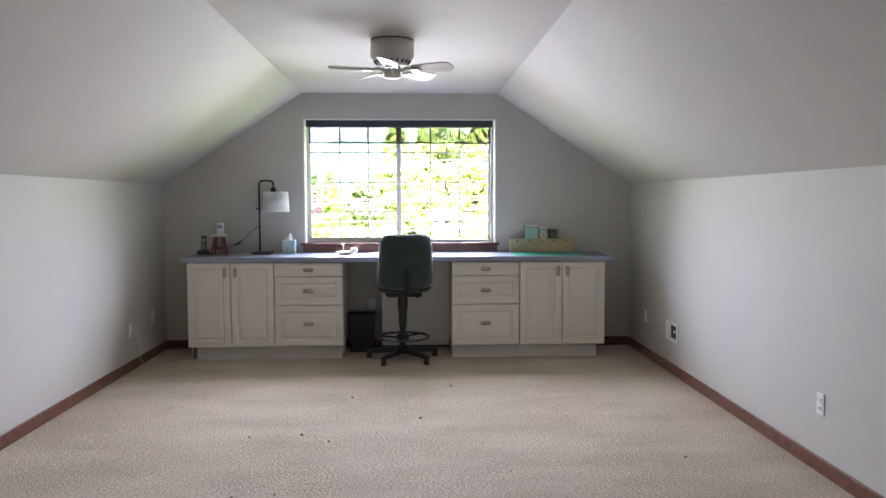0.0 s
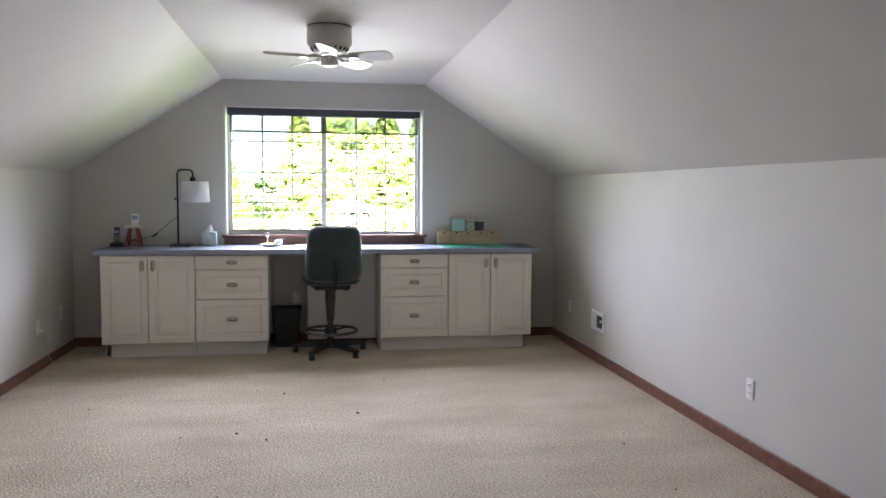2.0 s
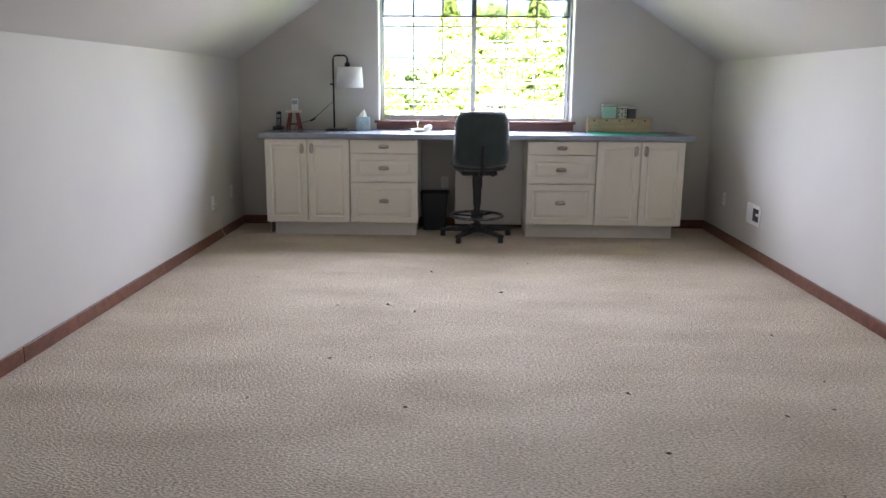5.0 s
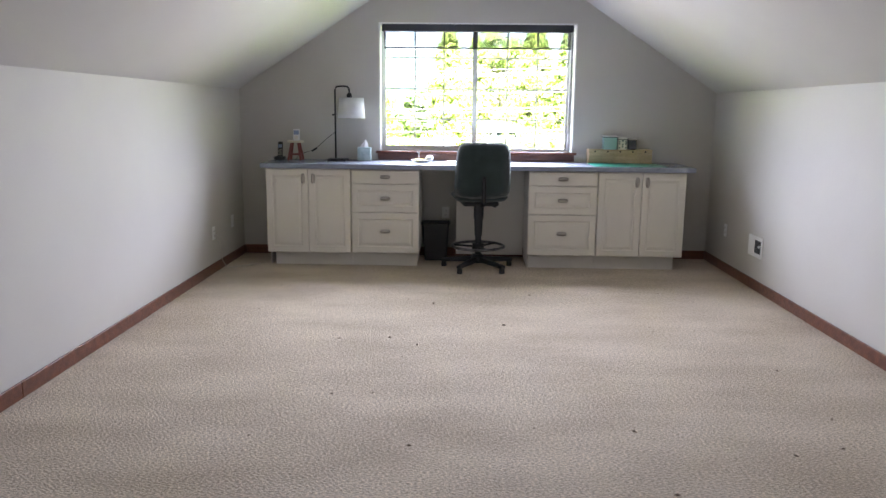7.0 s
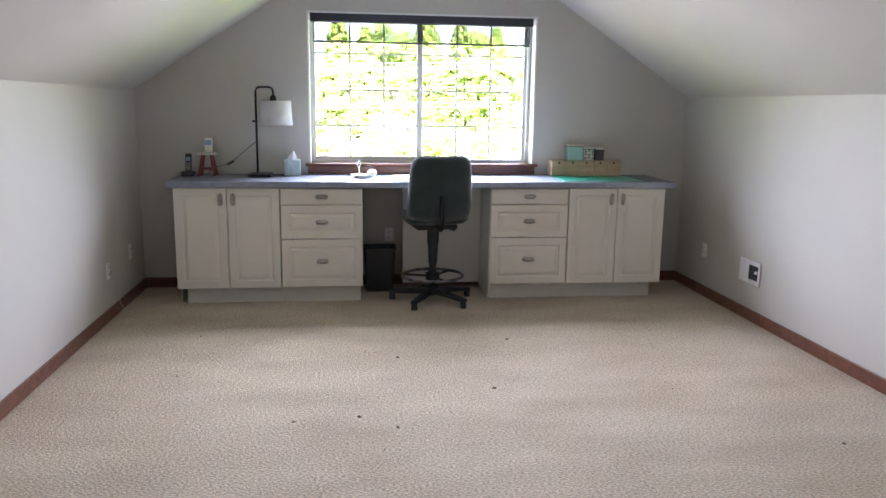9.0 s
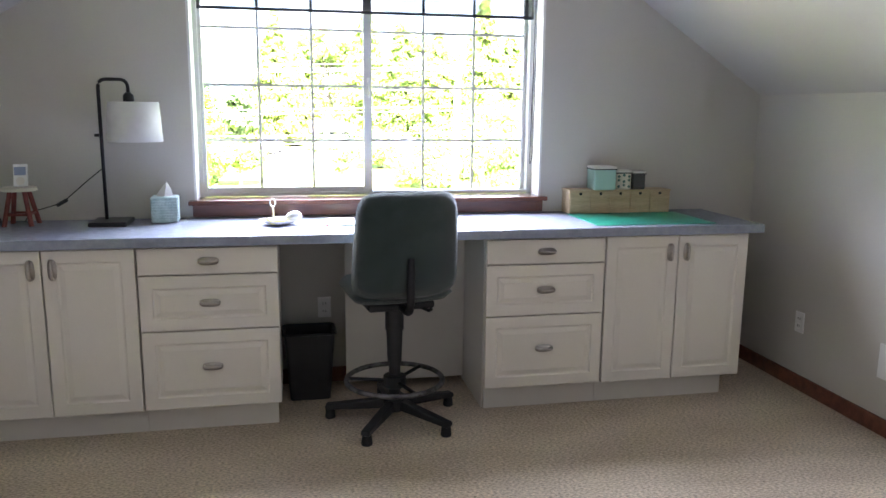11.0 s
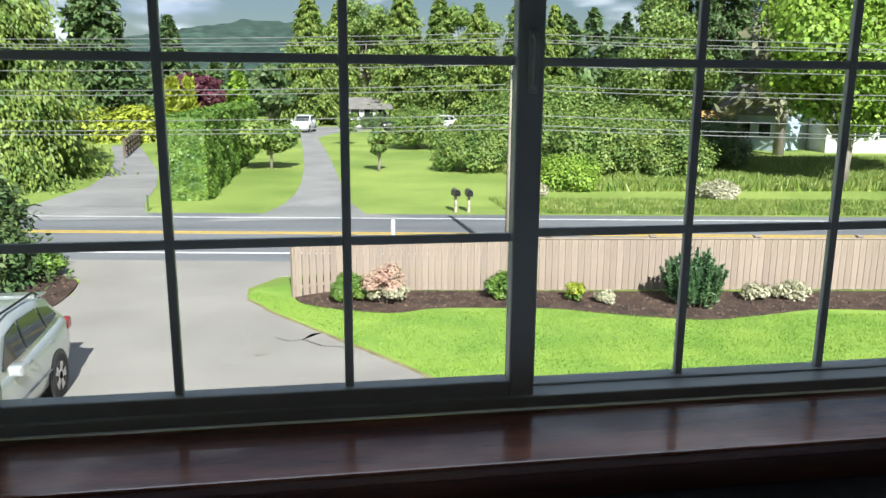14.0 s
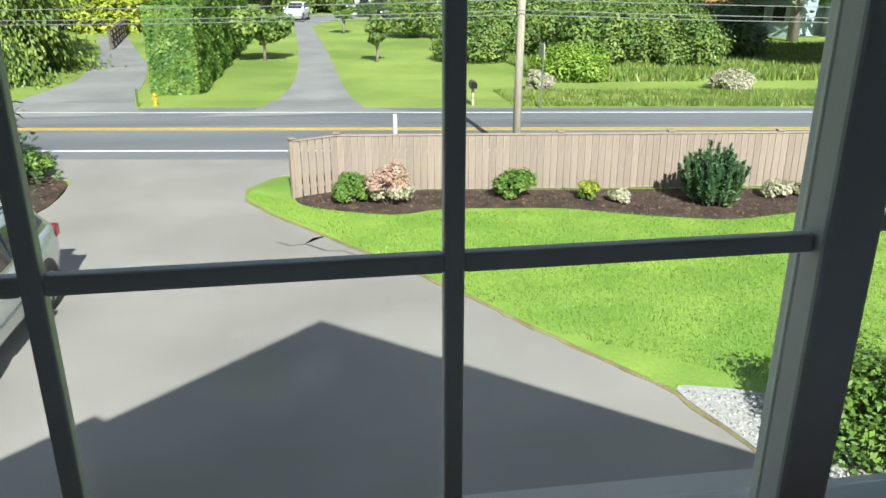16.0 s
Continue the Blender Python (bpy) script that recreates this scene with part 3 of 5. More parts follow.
        part("glide", turned([(0.024, 0.0), (0.026, 0.006), (0.022, 0.045), (0.016, 0.052)], 16, ), BLACKPL, lg, at=pose(0.32, 0, 0))
    return ch


drafting_chair()

bin_ob = thing("waste_bin", "black plastic waste bin under the worktop", "bin", pose(-0.365, 7.37, 0))
wb = bmesh.new()
for z0, z1, s0, s1 in ((0.0, 0.36, 0.80, 1.0),):
    a = [wb.verts.new((x * s0, y * s0, z0)) for x, y in ((-0.13, -0.1), (0.13, -0.1), (0.13, 0.1), (-0.13, 0.1))]
    b = [wb.verts.new((x * s1, y * s1, z1)) for x, y in ((-0.13, -0.1), (0.13, -0.1), (0.13, 0.1), (-0.13, 0.1))]
    c = [wb.verts.new((x * s1 * 0.96, y * s1 * 0.95, z1)) for x, y in ((-0.13, -0.1), (0.13, -0.1), (0.13, 0.1), (-0.13, 0.1))]
    d = [wb.verts.new((x * s0 * 0.95, y * s0 * 0.94, z0 + 0.01)) for x, y in ((-0.13, -0.1), (0.13, -0.1), (0.13, 0.1), (-0.13, 0.1))]
    for p, q in ((a, b), (b, c), (c, d)):
        for i in range(4):
            wb.faces.new((p[i], p[(i + 1) % 4], q[(i + 1) % 4], q[i]))
    wb.faces.new(a[::-1])
    wb.faces.new(d)
bmesh.ops.bevel(wb, geom=[e for e in wb.edges if abs(e.verts[0].co.z - e.verts[1].co.z) > 0.2], offset=0.02, segments=3, profile=0.5, affect="EDGES")
part("tub", wb, BLACKPL, bin_ob)
part("rim", tube([(x, y, 0.36) for x, y in ((-0.115, -0.103), (0.115, -0.103), (0.133, -0.085), (0.133, 0.085), (0.115, 0.103), (-0.115, 0.103), (-0.133, 0.085), (-0.133, -0.085))], 0.007, 8, closed=True), BLACKPL, bin_ob, smooth=True)


# ---- things on the worktop ----
def table_lamp():
    lamp = thing("table_lamp", "black metal downbridge table lamp with a white drum shade", "lamp", pose(-1.30, 7.40, DESK))
    part("base", box((-0.09, -0.13, 0), (0.085, 0.075, 0.022), 0.006, 3), BLACKMET, lamp)
    part("stem", tube(fillet([(-0.03, 0, 0.02), (-0.03, 0, 0.695), (0.105, 0, 0.695), (0.105, 0, 0.62)], 0.04), 0.0085, 10), BLACKMET, lamp, smooth=True)
    part("socket", turned([(0.022, 0.585), (0.026, 0.60), (0.024, 0.622), (0.012, 0.635)], 20), BLACKMET, lamp, at=pose(0.105, 0, 0), smooth=True)
    sh = bmesh.new()
    n = 48
    rings = [[sh.verts.new((r * math.cos(2 * math.pi * i / n), r * math.sin(2 * math.pi * i / n), z)) for i in range(n)] for r, z in ((0.117, 0.59), (0.128, 0.40), (0.125, 0.40), (0.114, 0.59))]
    for a, b in zip(rings, rings[1:] + rings[:1]):
        for i in range(n):
            sh.faces.new((a[i], a[(i + 1) % n], b[(i + 1) % n], b[i]))
    part("shade", sh, SHADE, lamp, "white linen drum shade", True, at=pose(0.125, 0, 0))
    part("switch_knob", turned([(0.008, 0), (0.008, 0.02), (0.004, 0.024)], 12), BLACKMET, lamp, at=pose(-0.038, 0, 0.43, 0, -90))
    cord = part("cord", tube(fillet([(-0.036, 0.01, 0.27), (-0.12, 0.04, 0.205), (-0.25, 0.08, 0.095), (-0.40, 0.10, 0.05), (-0.44, 0.12, 0.0)], 0.03), 0.0028, 6), BLACKCORD, lamp, smooth=True)
    part("cord_switch", box((-0.03, -0.009, -0.009), (0.03, 0.009, 0.009), 0.004), BLACKCORD, cord, at=pose(-0.25, 0.08, 0.097, 0, -30))
    return lamp


table_lamp()

stool = thing("mini_stool", "small red-painted wooden stool with a pale round top", "stool", pose(-1.715, 7.40, DESK))
part("top", turned([(0.07, 0.165), (0.078, 0.168), (0.078, 0.181), (0.07, 0.184)], 32), CREAM, stool)
for k in range(4):
    a = radians(90 * k + 45)
    part("leg", tube([(0.085 * math.cos(a), 0.085 * math.sin(a), 0), (0.045 * math.cos(a), 0.045 * math.sin(a), 0.165)], 0.011, 10), REDPAINT, stool)
for k in range(4):
    a, b = radians(90 * k + 45), radians(90 * k + 135)
    part("stretcher", tube([(0.07 * math.cos(a), 0.07 * math.sin(a), 0.055), (0.07 * math.cos(b), 0.07 * math.sin(b), 0.055)], 0.006, 8), REDPAINT, stool)
player = thing("music_player", "white pocket music player propped upright on the stool", "music player", pose(-1.705, 7.395, DESK + 0.184, -14, 0, 8))
part("body", box((-0.031, -0.007, 0), (0.033, 0.007, 0.112), 0.006, 3), PORCELAIN, player)
part("screen", box((-0.025, -0.0085, 0.056), (0.025, -0.0068, 0.096)), SCREEN, player, "pale blue screen")
part("click_wheel", turned([(0.019, 0), (0.019, 0.0015), (0.008, 0.0015)], 24), LIDWHITE, player, at=pose(0, -0.0068, 0.028, 90))

phone = thing("cordless_phone", "black cordless phone in its charging cradle", "phone", pose(-1.865, 7.395, DESK))
part("cradle", box((-0.05, -0.045, 0), (0.05, 0.045, 0.035), 0.012, 3), BLACKPL, phone)
hs = part("handset", box((-0.024, -0.012, 0.0), (0.024, 0.012, 0.155), 0.009, 3), BLACKPL, phone, at=pose(0, 0.0, 0.02, -12))
part("display", box((-0.017, -0.0135, 0.095), (0.017, -0.0115, 0.125)), SCREEN, hs, "grey display")
for r in range(4):
    for c in range(3):
        part("key", box((-0.016 + c * 0.0115, -0.0138, 0.025 + r * 0.015), (-0.007 + c * 0.0115, -0.0115, 0.034 + r * 0.015), 0.001), PEWTER, hs)
part("phone_cord", tube(fillet([(-0.04, 0.03, 0.01), (-0.08, 0.08, 0.02), (-0.10, 0.13, 0.006)], 0.02), 0.0022, 6), BLACKCORD, phone)

tissue = thing("tissue_box", "pale blue woven tissue box cover with a tissue standing out", "tissue box", pose(-1.06, 7.44, DESK, 0, 0, 4))
tb = box((-0.062, -0.062, 0), (0.062, 0.062, 0.128), 0.006)
part("box", tb, BASKET, tissue)
for side in range(4):
    for k in range(9):
        part("weave_band", box((-0.06, -0.0655, 0.006 + k * 0.0135), (0.06, -0.061, 0.0155 + k * 0.0135), 0.0015), BASKET, tissue, at=pose(0, 0, 0, 0, 0, 90 * side))
tp = bmesh.new()
tip = [tp.verts.new(p) for p in ((-0.045, -0.01, 0.126), (0.0, -0.025, 0.127), (0.04, 0.005, 0.126), (0.0, 0.02, 0.126), (0.012, 0.0, 0.20), (-0.018, -0.004, 0.165), (0.03, 0.006, 0.165))]
for f in ((0, 1, 5), (1, 4, 5), (1, 6, 4), (1, 2, 6), (2, 3, 6), (3, 4, 6), (3, 5, 4), (3, 0, 5)):
    tp.faces.new([tip[i] for i in f])
part("tissue", tp, PAPER, tissue, "white paper tissue")

dish = thing("trinket_dish", "white porcelain dish with a bird and a ring post", "dish", pose(-0.50, 7.25, DESK, 0, 0, -8))
db = bmesh.new()
n = 40
prof = [(0.0, 0.004), (0.05, 0.004), (0.085, 0.022), (0.087, 0.026), (0.05, 0.010), (0.0, 0.009)]
prev = None
for r, z in prof[1:5]:
    ring = []
    for i in range(n):
        a = 2 * math.pi * i / n
        w = 1 + 0.16 * math.cos(4 * a) * (r / 0.087)
        ring.append(db.verts.new((r * w * math.cos(a), r * w * math.sin(a), z)))
    if prev:
        for i in range(n):
            db.faces.new((prev[i], prev[(i + 1) % n], ring[(i + 1) % n], ring[i]))
    else:
        db.faces.new(ring[::-1])
    prev = ring
db.faces.new(prev)
part("saucer", db, PORCELAIN, dish, smooth=True)
bird = bmesh.new()
bmesh.ops.create_uvsphere(bird, u_segments=20, v_segments=12, radius=1)
for v in bird.verts:
    v.co = Vector((0.042 * v.co.x, 0.032 * v.co.y, 0.030 * v.co.z + 0.036 + (0.006 * v.co.x)))
part("bird_body", bird, PORCELAIN, dish, smooth=True, at=pose(0.07, 0.01, 0))
ringp = tube([(0.013 * math.cos(t / 16 * 2 * math.pi), 0, 0.105 + 0.02 * math.sin(t / 16 * 2 * math.pi)) for t in range(16)], 0.0035, 8, closed=True)
tube([(0, 0, 0.01), (0.003, 0, 0.05), (0, 0, 0.086)], 0.004, 8, bm=ringp)
part("ring_post", ringp, PORCELAIN, dish, smooth=True, at=pose(-0.035, 0.035, 0))
tagged(part("sticky_note_block", box((-0.038, -0.038, 0), (0.038, 0.038, 0.018), 0.001), YELLOW, at=pose(-0.515, 7.225, DESK + 0.013, 4, 0, 28)), "block of yellow sticky notes lying in the dish", "notepad")

tagged(part("desk_blotter", box((-0.29, -0.205, 0), (0.29, 0.205, 0.0025), 0.001), BLUEPAPER, at=pose(0.0, 7.155, DESK, 0, 0, 0)), "thin bluish-grey desk pad on the worktop", "desk pad")
# Thin bar added to draw the dark line of the desk pad's far edge.
tagged(part("pad_edge_strip", box((-0.29, 7.353, DESK + 0.0025), (0.29, 7.362, DESK + 0.0045), 0.0005), DARKTIN), "thin dark strip along the desk pad's far edge", "ruler")
pad = thing("note_pad", "pale green paper pad with a dark bound top edge", "notepad", pose(-0.20, 7.25, DESK + 0.0025))
part("paper_block", box((-0.065, -0.115, 0), (0.075, 0.10, 0.008), 0.001), GREENPAPER, pad)
part("binding", box((-0.066, 0.10, 0), (0.076, 0.118, 0.0095), 0.001), PINE, pad)
part("side_tab", box((-0.078, -0.10, 0), (-0.066, 0.06, 0.006), 0.001), RED, pad, "red page edge")
pp = prism([(-0.285, 6.953), (-0.20, 6.953), (-0.285, 7.005)], DESK + 0.003, DESK + 0.004, "z")
tagged(part("folded_paper", pp, PAPER), "white folded paper corner on the desk pad", "paper")

mat_ob = thing("cutting_mat", "green cutting mat lying on the worktop", "cutting mat")
part("sheet", box((1.065, 6.985, DESK), (1.717, 7.43, DESK + 0.003), 0.001), TEAL_MAT, mat_ob)
LINE = material("mat_line", (0.05, 0.32, 0.22), (0.06, 0.36, 0.25), 5, 0.5)
for k in range(1, 12):
    part("grid_line", box((1.065 + k * 0.0543 - 0.0006, 7.0, DESK + 0.003), (1.065 + k * 0.0543 + 0.0006, 7.415, DESK + 0.0032)), LINE, mat_ob)

chest = thing("mini_drawer_chest", "low pale wooden box with five small drawers", "drawer box", pose(1.385, 7.49, DESK))
part("case", box((-0.305, -0.055, 0), (0.30, 0.065, 0.125), 0.002), PINE, chest)
part("top_board", box((-0.307, -0.064, 0.125), (0.302, 0.066, 0.132), 0.001), PINE, chest)
for k in range(5):
    dr = part("drawer_front", box((-0.30 + k * 0.119, -0.062, 0.006), (-0.30 + k * 0.119 + 0.116, -0.054, 0.122), 0.0015), PINE, chest)
    part("finger_notch", turned([(0.0085, 0), (0.0085, 0.0012)], 16), DARKSLOT, dr, at=pose(-0.242 + k * 0.119, -0.0616, 0.112, 90))


def tin(x, w, h, mat, lid, label, y=7.485):
    t = thing("storage_tin", label, "tin", pose(x, y, DESK + 0.132, 0, 0, -3), group="tins on the drawer box")
    part("can", box((-w / 2, -w / 2, 0), (w / 2, w / 2, h), 0.008, 3), mat, t)
    l = part("lid", box((-w / 2 - 0.002, -w / 2 - 0.002, h), (w / 2 + 0.002, w / 2 + 0.002, h + 0.014), 0.004), lid, t)
    part("lid_band", box((-w / 2 - 0.003, -w / 2 - 0.003, h - 0.006), (w / 2 + 0.003, w / 2 + 0.003, h + 0.001), 0.001), DARKTIN, l)
    return t


tin(1.285, 0.128, 0.118, MINT, LIDWHITE, "square mint green tin with a cream lid")
t2 = tin(1.405, 0.088, 0.096, CREAM, LIDWHITE, "small cream tin with dark flower print")
for k in range(9):
    part("printed_flower", turned([(0.008, 0), (0.008, 0.0006)], 10), FLOWER, t2, at=pose(-0.03 + 0.03 * (k % 3), -0.0442, 0.018 + 0.028 * (k // 3) + 0.008 * (k % 2), 90))
tin(1.50, 0.075, 0.090, DARKTIN, LIDWHITE, "small dark tin with a pale lid")


# ---- outlets, vent and cord on the walls ----
def outlet(at, group, plug=False):
    o = thing("wall_outlet", "white electrical outlet plate on the wall", "outlet", at, group)
    part("plate", box((-0.036, -0.006, -0.058), (0.036, 0, 0.058), 0.003), PLATE, o)
    for dz in (-0.021, 0.021):
        r = part("receptacle", box((-0.017, -0.0085, dz - 0.014), (0.017, -0.0055, dz + 0.014), 0.003), PLATE, o)
        for dx in (-0.007, 0.007):
            part("slot", box((dx - 0.0015, -0.0092, dz - 0.005), (dx + 0.0015, -0.0084, dz + 0.006)), DARKSLOT, r)
    return o


outlet(pose(XR, 3.98, 0.367, 0, 0, -90), "wall outlets")
outlet(pose(XR, 7.02, 0.375, 0, 0, -90), "wall outlets")
outlet(pose(XL, 6.62, 0.345, 0, 0, 90), "wall outlets")
outlet(pose(XL, 7.17, 0.375, 0, 0, 90), "wall outlets")
outlet(pose(-0.275, YB, 0.43), "wall outlets")
vent = thing("wall_heater_plate", "square white wall plate with a dark control opening", "wall plate", pose(XR, 6.25, 0.355, 0, 0, -90))
part("plate", box((-0.18, -0.012, -0.085), (0.10, 0, 0.085), 0.004), PLATE, vent)
part("raised_rim", box((-0.172, -0.016, -0.077), (-0.045, -0.0118, 0.077), 0.003), PLATE, vent)
part("opening", box((-0.037, -0.0145, -0.05), (0.078, -0.0118, 0.055), 0.001), DARKSLOT, vent)
for k in range(6):
    part("louvre", box((-0.033, -0.019, -0.044 + k * 0.0175), (0.055, -0.0143, -0.041 + k * 0.0175), 0.001), DARKTIN, vent)
part("knob", turned([(0.012, 0), (0.011, 0.012), (0.004, 0.013)], 16), PLATE, vent, at=pose(0.066, -0.014, 0.012, 90))
cord = thing("power_cord", "pale power cord plugged into the wall and lying on the carpet", "cord")
part("plug", box((XL + 0.008, 6.605, 0.31), (XL + 0.04, 6.635, 0.335), 0.004), CORD, cord)
part("cable", tube(fillet([(XL + 0.035, 6.62, 0.322), (XL + 0.06, 6.64, 0.24), (XL + 0.05, 6.68, 0.10), (XL + 0.06, 6.78, 0.006), (XL + 0.22, 6.92, 0.006), (XL + 0.34, 7.02, 0.006)], 0.03), 0.0035, 6), CORD, cord, smooth=True)


# ---- outdoors: the ground and what lies on it ----
def sheet(name, outline, z, mat, label, category, thick=0.03):
    return tagged(part(name, prism(outline, z - thick, z, "z"), mat), label, category, kind="structure")


def smooth_outline(pts, n=4):
    """A closed outline through the points, rounded by Catmull-Rom."""
    out, m = [], len(pts)
    for i in range(m):
        p0, p1, p2, p3 = (Vector(pts[(i + k) % m]) for k in (-1, 0, 1, 2))
        for k in range(n):
            t = k / n
            out.append(tuple(0.5 * (2 * p1 + (p2 - p0) * t + (2 * p0 - 5 * p1 + 4 * p2 - p3) * t * t + (3 * p1 - p0 - 3 * p2 + p3) * t ** 3)))
    return out


def road_y(x, offset=0.0):
    return 26.94 - 0.152 * x + offset         # the near edge line of the road


tagged(part("ground", prism([(-1500, -700), (1500, -700), (1500, 1800), (-1500, 1800)], G - 0.5, G, "z"), GRASS), "mown and rough grass reaching to the wooded hills", "ground", kind="structure")


def road_strip(name, a, b, z, mat, label, category):
    return sheet(name, [(-260, road_y(-260, a)), (260, road_y(260, a)), (260, road_y(260, b)), (-260, road_y(-260, b))], z, mat, label, category)


road_strip("road", -1.3, 6.7, G + 0.012, ROADMAT, "grey asphalt two-lane country road", "road")
for k, (o, mat, label) in enumerate(((0.0, WHITELINE, "white edge line"), (2.82, YELLOWLINE, "yellow centre line"), (3.06, YELLOWLINE, "yellow centre line"), (5.75, WHITELINE, "white edge line"))):
    road_strip("road_marking", o, o + 0.13, G + 0.018, mat, label + " painted on the asphalt road", "road marking")

DRIVE = [(-14, 8.2), (4.2, 8.2), (3.75, 12.9), (3.34, 14.26), (2.30, 15.91), (1.53, 17.27), (0.72, 18.52), (-0.37, 20.07), (-1.45, 21.6), (-2.1, 22.8), (-2.15, 23.6), (-1.5, 24.6),
         (0.4, 25.0), (1.5, 25.7), (-9.5, 27.5), (-7.6, 26.2), (-6.1, 24.9), (-5.9, 23.6), (-6.0, 22.4), (-6.6, 21.6), (-8.6, 20.8), (-14, 20.6)]
sheet("driveway", DRIVE, G + 0.02, ASPHALT, "pale worn asphalt driveway widening towards the house", "driveway")
sheet("concrete_apron", [(-4, 8.0), (3.62, 8.0), (3.52, 12.76), (-4, 12.87)], G + 0.026, CONCRETE, "pale concrete apron in front of the garage", "pavement")
sheet("lawn", [(3.75, 12.9), (3.34, 14.26), (2.30, 15.91), (1.53, 17.27), (0.72, 18.52), (-0.37, 20.07), (-1.45, 21.6), (-2.1, 22.8), (-2.0, 23.4), (-1.4, 23.75), (0, 23.6), (40, 18.4), (40, 9), (4.4, 9)],
      G + 0.032, LAWN, "bright green mown front lawn", "lawn")
DRYGRASS = material("dry_edge", (0.20, 0.16, 0.07), (0.30, 0.27, 0.12), 5, 0.95, 0.6, 40, fine=0.35)
EDGE = [(3.72, 12.95), (3.34, 14.26), (2.30, 15.91), (1.53, 17.27), (0.72, 18.52), (-0.37, 20.07), (-1.45, 21.6), (-2.1, 22.8)]
fine_edge = [(xa + (xb - xa) * k / 8, ya + (yb - ya) * k / 8) for (xa, ya), (xb, yb) in zip(EDGE, EDGE[1:]) for k in range(8)]
sheet("lawn_edge", [(x + 0.2, y + 0.1) for x, y in fine_edge] + [(x - 0.05 - 0.06 * abs(noise.noise((x * 3, y * 3, 0))) - 0.05 * random.random(), y) for x, y in fine_edge[::-1]], G + 0.027, DRYGRASS, "dry trimmed edge of the lawn", "lawn")
BED = smooth_outline([(-1.0, 22.9), (-0.95, 22.2), (-0.31, 21.68), (0.87, 21.2), (1.79, 21.42), (3.0, 21.3), (4.22, 21.09), (5.2, 20.6), (6.18, 20.2), (7.19, 19.93), (8.53, 20.12), (10, 20.3), (13, 19.6), (18, 18.9), (18, 20.6), (9, 21.8), (-0.16, 23.0)])
sheet("mulch_bed", BED, G + 0.045, MULCH, "dark bark mulch bed along the fence", "flower bed")
BED2 = smooth_outline([(-6.05, 22.4), (-5.95, 23.6), (-6.2, 24.8), (-7.4, 25.7), (-9.5, 26.4), (-13, 26.0), (-13, 21.4), (-9, 21.3), (-7, 21.7)])
sheet("mulch_island", BED2, G + 0.045, MULCH, "dark bark mulch island beside the driveway", "flower bed")
sheet("gravel_strip", smooth_outline([(3.36, 14.22), (3.8, 14.2), (4.35, 13.95), (5.2, 13.2), (6.0, 12.0), (5.6, 10.5), (4.0, 10.6), (3.72, 12.4), (3.62, 13.2)]), G + 0.04, STONE, "pale pebble strip beside the apron", "gravel")


def path_strip(name, rows, z, mat, label):
    """A lane from (y, left x, right x) rows."""
    sheet(name, [(a, y) for y, a, b in rows] + [(b, y) for y, a, b in rows[::-1]], z, mat, label, "driveway")


path_strip("lane_far", [(32.6, -4.6, 2.6), (33.6, -2.7, 1.0), (36, -2.0, 0.62), (39, -1.65, 0.45), (43, -1.5, 0.32), (50, -1.55, 0.1), (58, -1.8, -0.2), (66, -2.1, -0.6), (74, -2.5, -1.0), (82, -3.6, 1.0), (92, -6, 9)], G + 0.016, TARMAC2, "narrow worn gravel lane running back between lawns")
path_strip("lane_left", [(33.4, -13.5, -6.0), (34.6, -12.2, -6.75), (37, -11.3, -7.3), (42, -10.8, -7.9), (48, -11.4, -9.0), (56, -13.2, -11.2), (66, -16, -14)], G + 0.016, TARMAC2, "worn asphalt lane beside a clipped hedge")


def scatter_mesh(name, verts, faces, mat, parent=None):
    me = bpy.data.meshes.new(name)
    me.from_pydata(verts, [], faces)
    me.materials.append(mat)
    ob = new(name, me)
    ob.parent = parent
    return ob


rng = np.random.default_rng(7)


def unit(v):
    return v / (np.linalg.norm(v, axis=1)[:, None] + 1e-9)


def leaf_quads(centres, normals, size, aspect=1.7, jitter=0.9, lie="flat"):
    """A pointed four-sided leaf at every centre: flat on the crown's surface, or a spray or spike along the given way."""
    n = len(centres)
    if lie == "flat":
        face = unit(unit(normals) + 0.45 * jitter * rng.normal(size=(n, 3)))
        d = unit(np.cross(face, rng.normal(size=(n, 3))))
        side = np.cross(face, d)
    else:
        d = unit(normals + jitter * rng.normal(size=(n, 3)))
        side = unit(np.cross(d, np.array((0, 0, 1.0)) + 0.45 * rng.normal(size=(n, 3)) if lie == "spray" else rng.normal(size=(n, 3))))
    s = (size * rng.uniform(0.6, 1.35, n))[:, None]
    v = np.stack([centres - d * s * 0.5 * aspect, centres + side * s * 0.5, centres + d * s * 0.5 * aspect, centres - side * s * 0.5], 1).reshape(-1, 3)
    return v, np.arange(4 * n).reshape(-1, 4)


def foliage(name, centres, normals, size, mat, parent, aspect=1.7, jitter=0.9, lie="flat"):
    v, f = leaf_quads(np.asarray(centres, dtype=float), np.asarray(normals, dtype=float), size, aspect, jitter, lie)
    return scatter_mesh(name, v.tolist(), f.tolist(), mat, parent)


